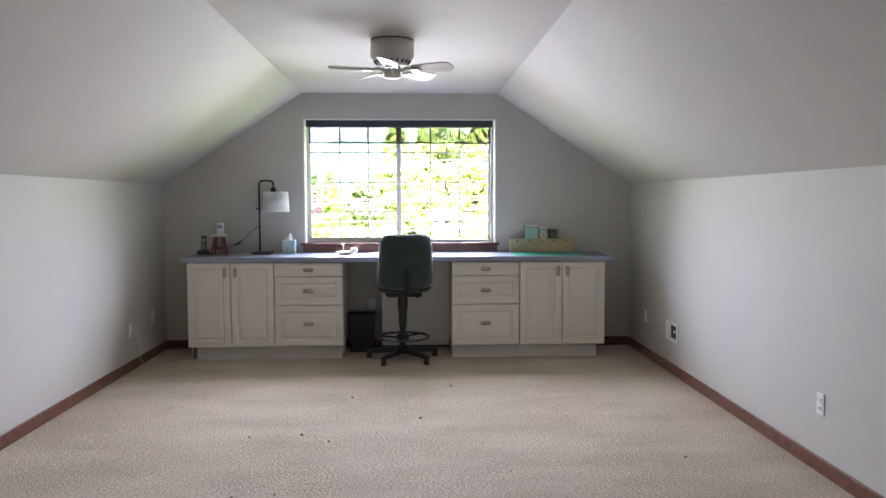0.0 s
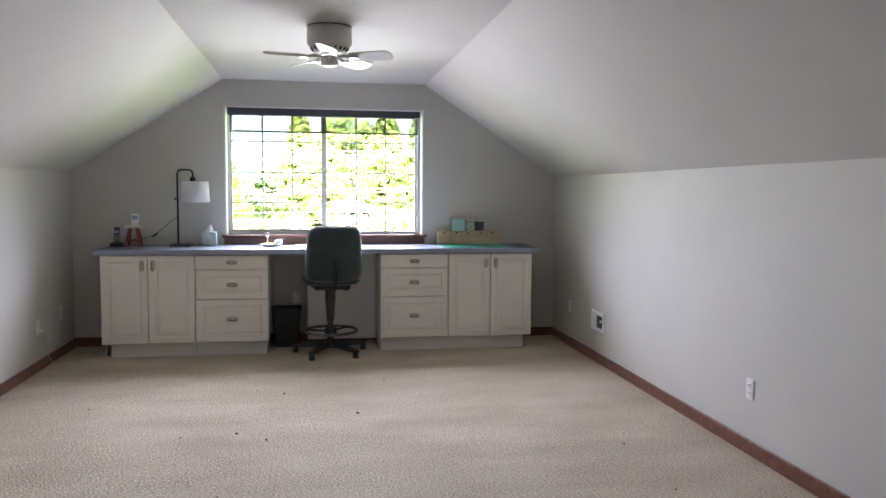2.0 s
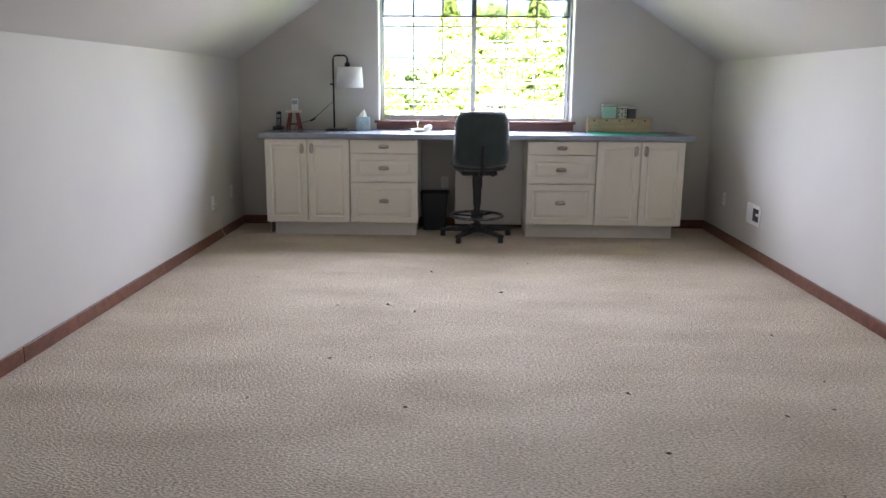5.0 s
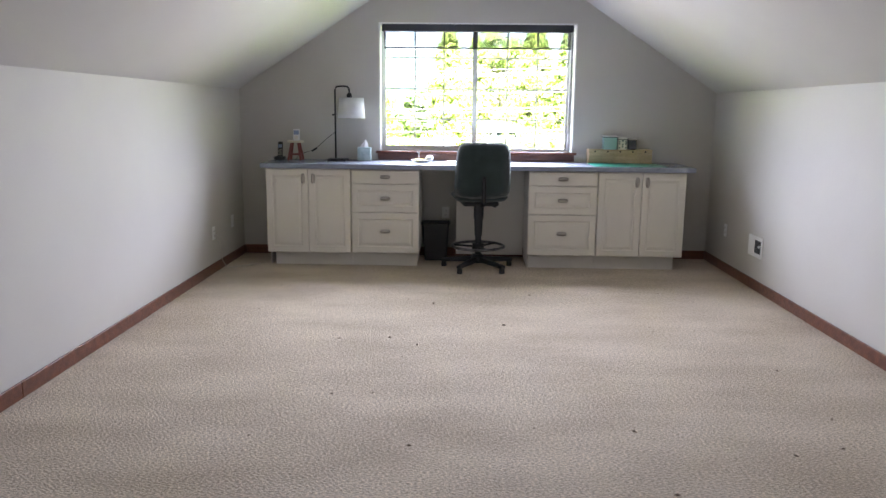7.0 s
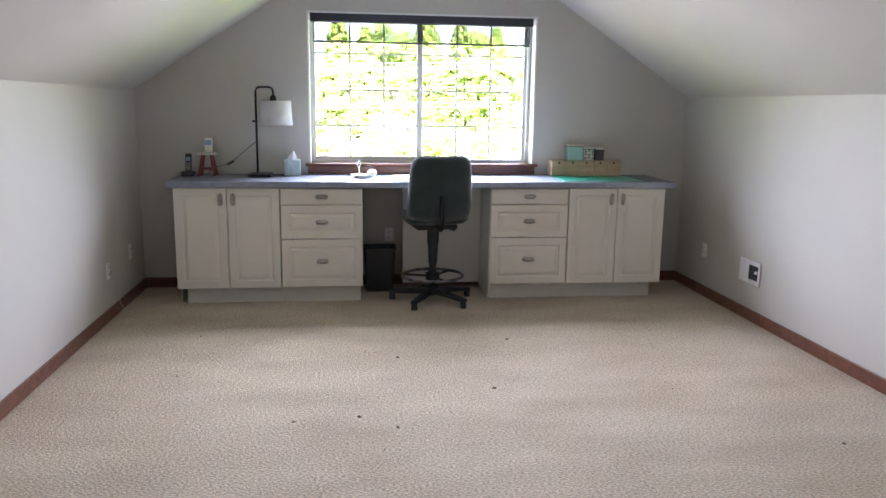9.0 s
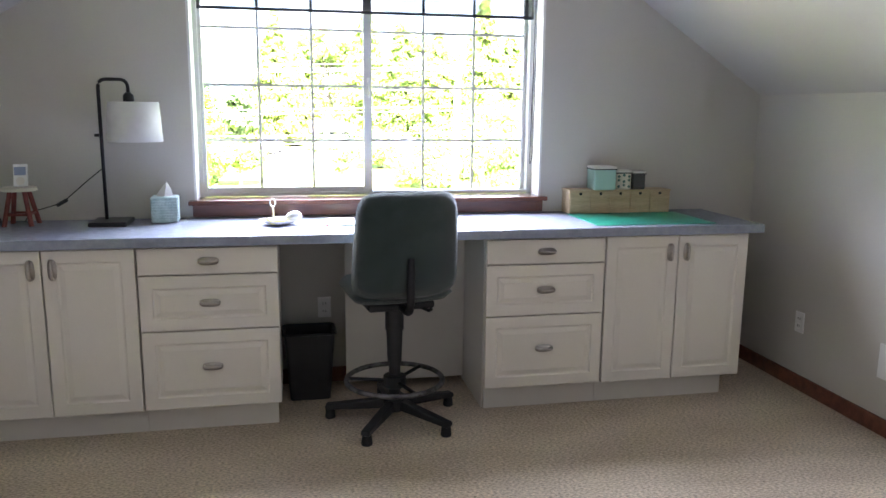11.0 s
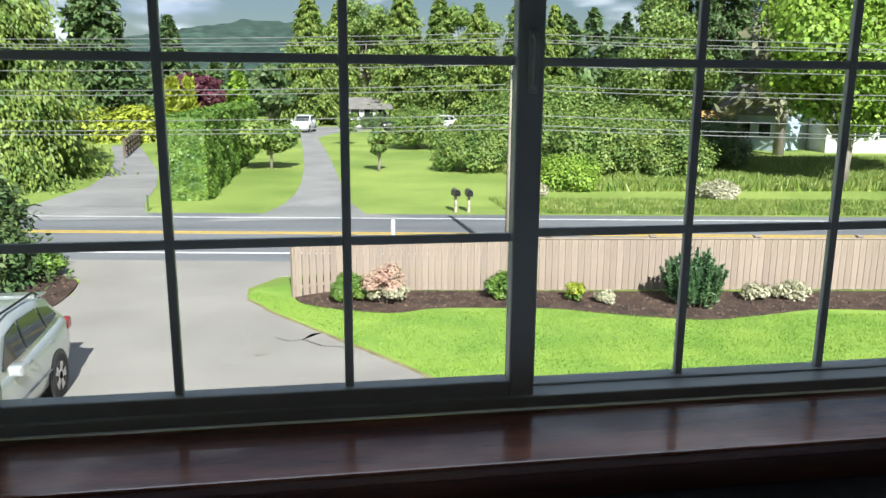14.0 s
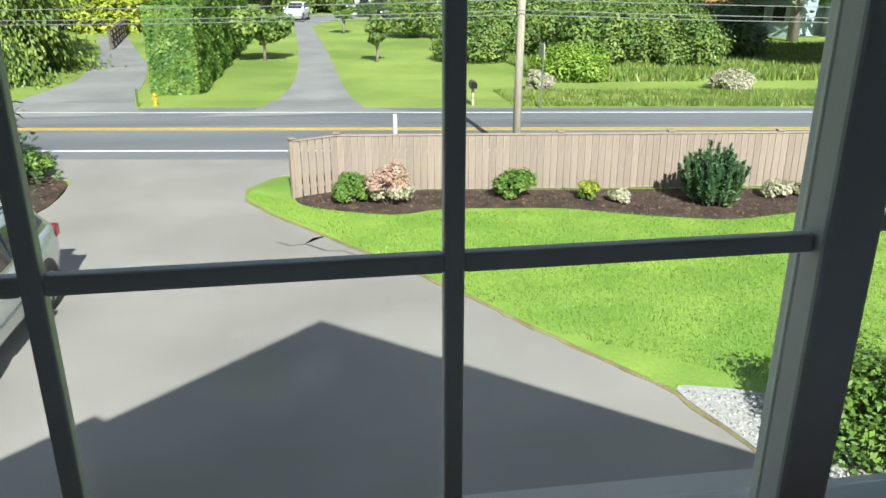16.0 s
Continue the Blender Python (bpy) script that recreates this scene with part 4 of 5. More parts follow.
def conifer(x, y, h, r, mat, label, leaves=9000, size=0.42, droop=0.5, bare=0.06, trunk=BARK, power=0.85, name="conifer_tree"):
    t = thing(name, label, "tree", pose(x, y, G, 0, 0, float(rng.uniform(0, 360))))
    part("trunk", tube([(0, 0, -0.1), (0.03 * h / 10, 0, h * 0.5), (0, 0, h * 0.97)], 0.1, 8, radii=[h * 0.022, h * 0.014, 0.02]), trunk, t, smooth=True)
    nb = int(80 + h * 4)
    limbs = bmesh.new()
    cs, ns = [], []
    per = leaves // nb
    for k in range(nb):
        u = bare + (1 - bare) * (k + rng.uniform()) / nb
        z = h * u
        reach = r * (1 - u) ** power * rng.uniform(0.72, 1.14) + 0.12
        a = k * 2.39996 + rng.normal() * 0.35
        way = np.array((math.cos(a), math.sin(a), 0.0))
        if k % 3 == 0:
            tube([(0, 0, z), tuple(way * reach * 0.5 + (0, 0, z - droop * reach * 0.15)), tuple(way * reach * 0.95 + (0, 0, z - droop * reach * 0.5))], 0.03, 4, bm=limbs, radii=[0.05, 0.03, 0.01])
        s = rng.uniform(0.12, 1.0, per) ** 0.65
        lat = rng.normal(size=(per, 3)) * (0.07 + 0.09 * s[:, None]) * max(reach, 0.8) * np.array((1, 1, 0.55))
        c = way * (s * reach)[:, None] + lat
        c[:, 2] += z - droop * reach * s ** 2 * 0.55
        cs.append(c)
        ns.append(np.tile(way * 0.7 + np.array((0, 0, -droop * 1.3)), (per, 1)))
    part("limbs", limbs, trunk, t)
    foliage("crown", np.concatenate(cs), np.concatenate(ns), size, mat, t, 2.1, 0.45, "spray")
    return t


def broadleaf(x, y, h, r, mat, label, leaves=7000, size=0.30, clear=0.25, trunk=GREYBARK, lumps=26, name="broadleaf_tree", squash=1.0):
    t = thing(name, label, "tree", pose(x, y, G, 0, 0, float(rng.uniform(0, 360))))
    part("trunk", tube([(0, 0, -0.1), (0.02 * h, 0.01 * h, h * clear), (0.0, 0.02 * h, h * 0.6)], 0.1, 10, radii=[h * 0.035, h * 0.024, h * 0.012]), trunk, t, smooth=True)
    limbs = bmesh.new()
    cs, ns = [], []
    mid = h * (clear + 1) / 2
    for k in range(lumps):
        d = rng.normal(size=3)
        d /= np.linalg.norm(d)
        c = np.array((0, 0, mid)) + d * np.array((r * 0.72, r * 0.72, h * (1 - clear) * 0.40 * squash)) * rng.uniform(0.55, 1.08)
        tube([(0, 0, h * clear * rng.uniform(0.8, 1.5)), tuple(c * (0.5, 0.5, 0.72)), tuple(c)], 0.03, 5, bm=limbs, radii=[h * 0.012, h * 0.007, 0.012])
        m = leaves // lumps
        o = rng.normal(size=(m, 3))
        o /= np.linalg.norm(o, axis=1)[:, None]
        cs.append(c + o * (r * 0.36 * rng.uniform(0.7, 1.15)) * rng.uniform(0.35, 1.1, m)[:, None] * (1, 1, 0.75))
        ns.append(o)
    part("limbs", limbs, trunk, t)
    foliage("crown", np.concatenate(cs), np.concatenate(ns), size, mat, t, 1.5, 1.0)
    return t


def shrub(x, y, h, w, mat, label, leaves=1400, size=0.07, name="shrub", upright=0.4, accent=None, z=0.045, lumps=14, group=""):
    t = thing(name, label, "shrub", pose(x, y, G + z), group)
    stems = bmesh.new()
    cs, ns = [], []
    for k in range(lumps):
        a, rad = rng.uniform(0, 2 * math.pi), w / 2 * math.sqrt(rng.uniform(0.02, 0.75))
        c = np.array((rad * math.cos(a), rad * math.sin(a), h * rng.uniform(0.3, 0.82) * (1 - 0.35 * (rad / (w / 2)) ** 2)))
        tube([(c[0] * 0.2, c[1] * 0.2, -0.02), tuple(c)], 0.01, 4, bm=stems, radii=[0.012, 0.004])
        m = leaves // lumps
        o = rng.normal(size=(m, 3))
        o /= np.linalg.norm(o, axis=1)[:, None]
        q = c + o * w * 0.21 * rng.uniform(0.4, 1.1, m)[:, None] * (1, 1, 0.9)
        q[:, 2] = np.clip(q[:, 2], 0.02, h * 1.05)
        cs.append(q)
        ns.append(o + np.array((0, 0, upright * 2)))
    part("stems", stems, BARK, t)
    cs, ns = np.concatenate(cs), np.concatenate(ns)
    if accent:
        pick = cs[:, 2] < h * 0.38
        foliage("lower_leaves", cs[pick], ns[pick], size, accent, t)
        cs, ns = cs[~pick], ns[~pick]
    foliage("leaves", cs, ns, size, mat, t, 1.8, 0.6, "spike" if upright > 1 else "flat")
    return t


def dwarf_pine(x, y, h, w):
    """Many upright candles of needles fanning out from one base."""
    t = thing("dwarf_pine", "broad dark mountain pine with upright shoots in the mulch bed", "shrub", pose(x, y, G + 0.045))
    stems, cs, ns = bmesh.new(), [], []
    for k in range(46):
        a, u = k * 2.39996, math.sqrt((k + 0.5) / 46)
        foot = np.array((0.30 * w * u * math.cos(a), 0.30 * w * u * math.sin(a), 0.05))
        tip = np.array((0.52 * w * u * math.cos(a), 0.52 * w * u * math.sin(a), h * (1.02 - 0.42 * u ** 2) * rng.uniform(0.72, 1.05)))
        tube([tuple(foot * (0.3, 0.3, 0)), tuple(foot), tuple(tip)], 0.01, 4, bm=stems, radii=[0.016, 0.012, 0.005])
        m = 190
        f = rng.uniform(0.12, 1.0, m)[:, None]
        o = rng.normal(size=(m, 3))
        cs.append(foot + (tip - foot) * f + o * 0.042 * (1.25 - f))
        ns.append(o * (1, 1, 0.2) + np.array((0, 0, 1.5)))
    part("stems", stems, BARK, t)
    foliage("needles", np.concatenate(cs), np.concatenate(ns), 0.042, LEAF_BLUE, t, 2.6, 0.4, "spike")


# bed along the fence
shrub(0.10, 22.2, 0.66, 0.78, LEAF_HEDGE, "round green shrub in the mulch bed", 5200, 0.042)
shrub(0.80, 21.85, 0.98, 0.92, LEAF_PINK, "pink and cream variegated shrub in the mulch bed", 6000, 0.038, accent=LEAF_CREAM)
shrub(3.44, 22.0, 0.62, 0.85, LEAF_HEDGE, "loose green shrub in the mulch bed", 4600, 0.045)
shrub(4.89, 21.6, 0.48, 0.45, LEAF_GOLD, "small golden green shrub in the mulch bed", 1800, 0.042, accent=LEAF_HEDGE)
shrub(5.45, 21.3, 0.30, 0.45, LEAF_CREAM, "small straw-coloured shrub in the mulch bed", 700, 0.055)
dwarf_pine(7.25, 21.0, 1.22, 1.35)
shrub(8.80, 21.15, 0.38, 0.6, LEAF_CREAM, "low cream-flowered shrub in the mulch bed", 1100, 0.055)
shrub(9.55, 21.1, 0.42, 0.7, LEAF_CREAM, "low cream-flowered shrub in the mulch bed", 1300, 0.055)
# island and house corner
conifer(-8.45, 24.7, 3.1, 1.75, LEAF_DARK, "dense dark green spruce beside the driveway", 20000, 0.085, 0.15, 0.02, BARK, 0.6, "spruce_bush")
shrub(-6.9, 25.3, 0.7, 0.9, LEAF_HEDGE, "small bright green shrub on the mulch island", 1200, 0.07)
shrub(4.95, 13.0, 0.95, 1.75, LEAF_HEDGE, "leafy green shrub at the corner of the house", 20000, 0.042, lumps=46)


def chips(name, outline, count, size, mat, z, label, category):
    """Loose flat pieces strewn over an outline."""
    xs, ys = [p[0] for p in outline], [p[1] for p in outline]
    v, f = [], []
    while len(f) < count:
        x, y = rng.uniform(min(xs), max(xs)), rng.uniform(min(ys), max(ys))
        inside = False
        for (x0, y0), (x1, y1) in zip(outline, outline[1:] + outline[:1]):
            if (y0 > y) != (y1 > y) and x < (x1 - x0) * (y - y0) / (y1 - y0) + x0:
                inside = not inside
        if not inside:
            continue
        a, s, k = rng.uniform(0, 6.3), size * rng.uniform(0.5, 1.4), len(v)
        ux, uy = math.cos(a) * s, math.sin(a) * s
        v += [(x - ux, y - uy, z), (x + uy * 0.5, y - ux * 0.5, z), (x + ux, y + uy, z), (x - uy * 0.5, y + ux * 0.5, z), (x, y, z + s * rng.uniform(0.4, 0.9))]
        f += [(k, k + 1, k + 4), (k + 1, k + 2, k + 4), (k + 2, k + 3, k + 4), (k + 3, k, k + 4)]
    return tagged(scatter_mesh(name, v, f, mat), label, category, kind="stuff")


chips("bark_chips", [p for p in BED if p[0] < 14] , 9000, 0.035, MULCHBIT, G + 0.045, "loose bark chips on the bed along the fence", "mulch")
chips("island_bark_chips", BED2, 4000, 0.04, MULCHBIT, G + 0.045, "loose bark chips on the island", "mulch")
chips("pebbles", [(3.4, 14.15), (3.8, 14.15), (4.35, 13.9), (5.2, 13.1), (5.8, 12.0), (4.0, 11.0), (3.74, 12.4), (3.66, 13.2)], 8000, 0.028, STONE, G + 0.04, "loose pale pebbles beside the apron", "gravel")


def blades(name, n, x0, x1, y0, y1, h, mat, label, skew=0.0, keep=None, base=G, wide=0.008, category="grass"):
    """Upright grass blades over a stretch of ground."""
    x, y = rng.uniform(x0, x1, n), rng.uniform(y0, y1, n)
    y = y + skew * x
    if keep is not None:
        k = keep(x, y)
        x, y = x[k], y[k]
    n = len(x)
    a, hh = rng.uniform(0, 6.3, n), h * rng.uniform(0.45, 1.3, n)
    w = 0.12 * hh + wide
    lean = rng.normal(size=(n, 2)) * 0.3 * hh[:, None]
    z0 = np.full(n, base)
    v = np.stack([np.stack([x - np.cos(a) * w, y - np.sin(a) * w, z0], 1), np.stack([x + np.cos(a) * w, y + np.sin(a) * w, z0], 1), np.stack([x + lean[:, 0], y + lean[:, 1], z0 + hh], 1)], 1).reshape(-1, 3)
    return tagged(scatter_mesh(name, v.tolist(), np.arange(3 * n).reshape(-1, 3).tolist(), mat), label, category, kind="stuff")


LAWNBLADE = leafy("lawn_blades", (0.165, 0.295, 0.035), (0.275, 0.40, 0.06), 0.3)


def on_lawn(x, y):
    edge = np.interp(y, [12.9, 14.26, 15.91, 17.27, 18.52, 20.07, 21.6, 22.8], [4.6, 4.4, 2.35, 1.58, 0.77, -0.32, -1.38, -2.0])
    top = np.interp(x, [-2, -1.0, -0.31, 0.87, 4.22, 7.19, 8.53, 13], [23.3, 22.2, 21.66, 21.18, 21.0, 19.9, 20.1, 19.6])
    return (x > edge) & (y < top)


blades("lawn_grass", 170000, -2.2, 12, 12.5, 23.2, 0.062, LAWNBLADE, "short mown grass blades of the front lawn", keep=on_lawn)
# Strewn dark chips stand in for specks and for the shade in dents.
chips("carpet_dent_flecks", [(-2.1, 1.6), (2.1, 1.6), (2.1, 6.3), (-2.1, 6.3)], 150, 0.012, DENT_FLECK, 0.0, "small dark flecks standing in for specks and dents in the carpet", "carpet")
blades("verge_grass", 70000, 1.0, 40, 34.0, 37.5, 0.15, TALLGRASS, "rough verge grass along the road", -0.152, keep=lambda x, y: x > 6.2)
blades("meadow_grass", 90000, 9, 40, 39.5, 54, 0.36, TALLGRASS, "tall unmown meadow grass", -0.1)


# ---- the board fence ----
fence = thing("board_fence", "weathered brown cedar board fence with post caps", "fence")
runs = [((-1.06, 22.62), (-0.16, 23.05)), ((-0.16, 23.05), (17.0, 20.95))]
board_mesh = mesh_from(box((-0.069, -0.011, 0.03), (0.069, 0.011, 1.20), 0.003, 1), "board", FENCE)
for (xa, ya), (xb, yb) in runs:
    length, turn = math.hypot(xb - xa, yb - ya), math.degrees(math.atan2(yb - ya, xb - xa))
    n = int(length / 0.145)
    for k in range(n):
        d = (k + 0.5) * length / n
        ob = new("board", board_mesh)
        ob.matrix_basis = pose(xa + (xb - xa) * d / length, ya + (yb - ya) * d / length + rng.uniform(-0.003, 0.003), G + 0.02 + rng.uniform(-0.006, 0.006), 0, 0, turn)
        ob.parent = fence
    for z in (0.25, 1.05):
        part("rail", box((0, 0.012, z - 0.04), (length, 0.05, z + 0.04), 0.004), FENCE, fence, at=pose(xa, ya, G, 0, 0, turn))
    part("top_cap", box((0, -0.035, 1.222), (length, 0.045, 1.252), 0.004), FENCE, fence, at=pose(xa, ya, G, 0, 0, turn))
    for k in range(int(length / 2.35) + 1):
        d = min(k * 2.35, length)
        post = part("post", box((-0.05, 0.012, 0), (0.05, 0.11, 1.27), 0.006), FENCE, fence, at=pose(xa + (xb - xa) * d / length, ya + (yb - ya) * d / length, G, 0, 0, turn))
        part("post_cap", box((-0.075, -0.045, 1.27), (0.075, 0.13, 1.30), 0.008), FENCE, post)

# ---- pole, wires and small roadside things ----
pole = thing("utility_pole", "weathered wooden utility pole behind the fence", "pole", pose(4.4, 25.8, G))
part("shaft", tube([(0, 0, -0.2), (0.02, 0, 2.6), (0.05, 0, 5.25)], 0.1, 14, radii=[0.105, 0.095, 0.085]), POLE, pole, smooth=True)
part("top_fitting", box((-0.03, -0.13, 4.75), (0.10, -0.08, 4.95), 0.01), BLACKMET, pole)
WIRE = material("wire", (0.22, 0.22, 0.22), (0.3, 0.3, 0.3), 5, 0.4, metal=0.4)
for z, off in ((2.95, 1.0), (2.83, 1.3), (2.72, 0.7), (2.12, 0.0), (1.62, 0.4), (1.50, 0.0), (0.86, 0.0), (0.62, -0.2), (0.50, 0.1)):
    pts = []
    for k in range(-20, 21):
        x = 4.4 + k * 3.0
        s = ((x - 4.4) % 30) / 30
        pts.append((x, 25.8 - 0.152 * (x - 4.4) + off, z - 0.5 * 4 * s * (1 - s) * 0.5 + 0.0))
    tagged(part("overhead_wire", tube(pts, 0.010, 5), WIRE), "thin overhead wire strung along the road", "wire", "overhead wires")


def mailbox(x, y, turn):
    m = thing("mailbox", "dark grey roadside mailbox on a wooden post", "mailbox", pose(x, y, G, 0, 0, turn), "mailboxes by the road")
    part("post", box((-0.045, -0.045, 0), (0.045, 0.045, 0.62), 0.006), POLE, m)
    arch = [(0.12 * math.cos(math.pi * i / 12), 0.12 + 0.12 * math.sin(math.pi * i / 12)) for i in range(13)]
    body = part("body", prism([(-0.12, 0)] + [(a, b) for a, b in arch[::-1]] + [(0.12, 0)], -0.26, 0.26), DARKTIN, m, at=pose(0, 0, 0.62))
    part("door", prism([(-0.11, 0.01)] + [(a * 0.92, b * 0.96) for a, b in arch[::-1]] + [(0.11, 0.01)], -0.275, -0.262), BLACKMET, body)


mailbox(4.31, 33.6, 4)
mailbox(4.78, 33.5, -3)
sign = thing("road_sign", "thin green road sign seen almost edge on", "sign", pose(6.98, 32.6, G))
part("post", tube([(0, 0, 0), (0.03, 0, 2.2)], 0.03, 8), ALLOY, sign)
part("blade", box((-0.05, -0.30, 1.7), (-0.02, 0.30, 2.15), 0.004), FANBLADE, sign)
wp = thing("marker_post", "short white marker post by the road", "post", pose(1.49, 27.6, G))
part("post", turned([(0.06, 0), (0.06, 0.8), (0.03, 0.83)], 14), VINYL, wp)
hyd = thing("fire_hydrant", "yellow fire hydrant at the corner of the hedge", "hydrant", pose(-6.2, 35.2, G) @ Matrix.Scale(0.62, 4))
part("barrel", turned([(0.14, 0), (0.14, 0.04), (0.10, 0.06), (0.10, 0.5), (0.13, 0.52), (0.11, 0.62), (0.03, 0.70)], 18), HYDRANT, hyd, smooth=True)
part("outlet_cap", turned([(0.06, -0.16), (0.06, 0.16)], 12), HYDRANT, hyd, at=pose(0, 0, 0.38, 0, 90))
um = thing("utility_marker", "dark green utility marker post in the grass", "post", pose(-6.75, 35.0, G) @ Matrix.Scale(0.6, 4))
part("post", box((-0.05, -0.05, 0), (0.05, 0.05, 1.0), 0.01), LEAF_DARK, um)

pf = thing("paddock_fence", "dark post and rail fence beside the far lane", "fence")
for k in range(9):
    part("post", box((-0.07, -0.07, 0), (0.07, 0.07, 1.2), 0.01), BARK, pf, at=pose(-12.6 - 0.28 * k, 56 + 1.9 * k, G))
for z in (0.35, 0.7, 1.05):
    part("rail", tube([(-12.6, 56, G + z), (-12.6 - 0.28 * 8, 56 + 1.9 * 8, G + z)], 0.05, 6), BARK, pf)

# ---- hedge and trees ----
hedge = thing("clipped_hedge", "tall clipped green hedge beside the lane", "hedge", pose(0, 0, G))
HX0, HX1, HY0, HY1, HH = -6.75, -5.05, 37.6, 62.0, 3.2
# Darker green core; the gaps between hedge leaves get their darkness from its colour.
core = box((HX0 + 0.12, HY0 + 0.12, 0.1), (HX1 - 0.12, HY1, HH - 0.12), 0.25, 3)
part("dark_core", core, LEAF_DARK, hedge)
cs, ns = [], []
for n, f in ((50000, "e"), (16000, "s"), (22000, "t"), (6000, "w")):
    u, v = rng.uniform(size=n), rng.uniform(size=n)
    wob = 0.10 * np.sin(u * 37) * np.cos(v * 9) + 0.05 * rng.normal(size=n)
    if f in "ew":
        c = np.stack([(HX1 if f == "e" else HX0) + wob - 0.2 * (v - 0.5), HY0 + u * (HY1 - HY0), v * HH], 1)
        o = (1 if f == "e" else -1, 0, 0.2)
    elif f == "s":
        c = np.stack([HX0 + u * (HX1 - HX0), HY0 + wob, v * HH], 1)
        o = (0, -1, 0.2)
    else:
        c = np.stack([HX0 + u * (HX1 - HX0), HY0 + v * (HY1 - HY0), HH + wob * 0.8], 1)
        o = (0, 0, 1)
    cs.append(c)
    ns.append(np.tile(o, (n, 1)))
foliage("leaves", np.concatenate(cs), np.concatenate(ns), 0.11, LEAF_HEDGE, hedge, 1.5, 0.9)

broadleaf(-3.3, 49.0, 2.7, 1.9, LEAF_MID, "low spreading apple tree on the far lawn", 5200, 0.16, 0.32, GREYBARK, 22, "apple_tree", 0.7)
broadleaf(2.45, 47.3, 2.6, 0.85, LEAF_MID, "slender young tree on the far lawn", 1100, 0.14, 0.25, GREYBARK, 14, "young_tree")
broadleaf(1.4, 66.0, 2.6, 1.0, LEAF_MID, "slender young tree on the far lawn", 1100, 0.16, 0.25, GREYBARK, 14, "young_tree")
conifer(-15.0, 44.0, 15.0, 4.5, LEAF_CEDAR, "large drooping green cedar beside the lane", 120000, 0.12, 1.1, 0.10)
conifer(-19.0, 75.0, 15.5, 4.4, LEAF_DARK, "tall dark spruce beyond the paddock", 20000, 0.30, 0.35)
conifer(-15.5, 88.0, 11.0, 3.6, LEAF_DARK, "dark spruce beyond the hedge", 12000, 0.32, 0.35)
conifer(-24.5, 70.0, 10.0, 4.2, LEAF_DARK, "dark spruce beyond the paddock", 12000, 0.32, 0.35)
broadleaf(-12.0, 80.0, 5.3, 3.4, LEAF_PLUM, "dark purple-leaved plum tree", 6000, 0.32, 0.2, BARK, 24, "plum_tree")
for dx, dy in ((-11.9, 69.0), (-10.9, 70.0)):
    conifer(dx, dy, 4.9, 0.75, LEAF_GOLD, "narrow golden cypress behind the hedge", 3000, 0.2, -0.6, 0.02, BARK, 0.55, "golden_cypress")
conifer(-8.4, 82.0, 5.6, 1.9, LEAF_BRIGHT, "small bright green conical tree", 3500, 0.3, 0.1, 0.04)
shrub(-16.3, 72.0, 2.6, 7.0, LEAF_GOLD, "wide golden hedge in the far garden", 4500, 0.25, "garden_hedge", 0.3, z=0, lumps=36)
broadleaf(-6.2, 92.0, 6.6, 3.3, LEAF_DARK, "dark rounded tree in the distance", 5000, 0.4, 0.15)
for x, y, h, r, m, lab in ((-1.9, 96, 15.5, 4.6, LEAF_CEDAR, "tall cedar at the end of the lane"), (1.4, 101, 14.0, 4.4, LEAF_CEDAR, "tall cedar at the end of the lane"),
                           (8.6, 94, 16.0, 4.6, LEAF_CEDAR, "tall cedar beside the far house"), (12.0, 90, 14.0, 4.4, LEAF_MID, "tall cedar beside the far house"),
                           (15.2, 84, 12.5, 3.8, LEAF_CEDAR, "tall cedar beyond the meadow"), (18.8, 79, 15.5, 4.2, LEAF_CEDAR, "tall pointed cedar beyond the meadow"),
                           (21.8, 80, 12.0, 3.4, LEAF_CEDAR, "pointed cedar beyond the meadow"), (29.5, 72, 17.0, 5.0, LEAF_DARK, "tall dark fir at the edge of the wood"),
                           (33.5, 70, 20.0, 5.4, LEAF_DARK, "tall dark fir at the edge of the wood"), (39.0, 66, 21.0, 5.8, LEAF_DARK, "tall dark fir in the wood"),
                           (45.0, 66, 20.0, 5.8, LEAF_DARK, "tall dark fir in the wood")):
    conifer(x, y, h, r, m, lab, 46000, 0.185, 0.7 if m is LEAF_CEDAR else 0.35)
conifer(30.5, 55.0, 17.0, 4.6, LARCH, "sparse grey-green larch with bare limbs", 3800, 0.4, 0.3, 0.2, GREYBARK)
broadleaf(4.6, 104, 15.5, 4.6, LEAF_MID, "tall open broadleaf tree at the end of the lane", 20000, 0.21, 0.3)
broadleaf(15.5, 92, 14.5, 4.5, LEAF_MID, "tall broadleaf tree beyond the meadow", 22000, 0.21, 0.2)
broadleaf(24.5, 60, 9.5, 4.2, LEAF_MID, "broad green tree behind the meadow", 24000, 0.17, 0.1)
broadleaf(28.0, 68, 12.0, 4.5, LEAF_MID, "broad green tree at the edge of the wood", 24000, 0.19, 0.1)
broadleaf(23.2, 38.5, 10.5, 4.3, LEAF_BRIGHT, "bright green maple by the road", 30000, 0.17, 0.22, GREYBARK, 40, "maple_tree")
broadleaf(29.0, 41.0, 11.0, 4.6, LEAF_BRIGHT, "bright green maple by the road", 24000, 0.19, 0.2, GREYBARK, 36, "maple_tree")
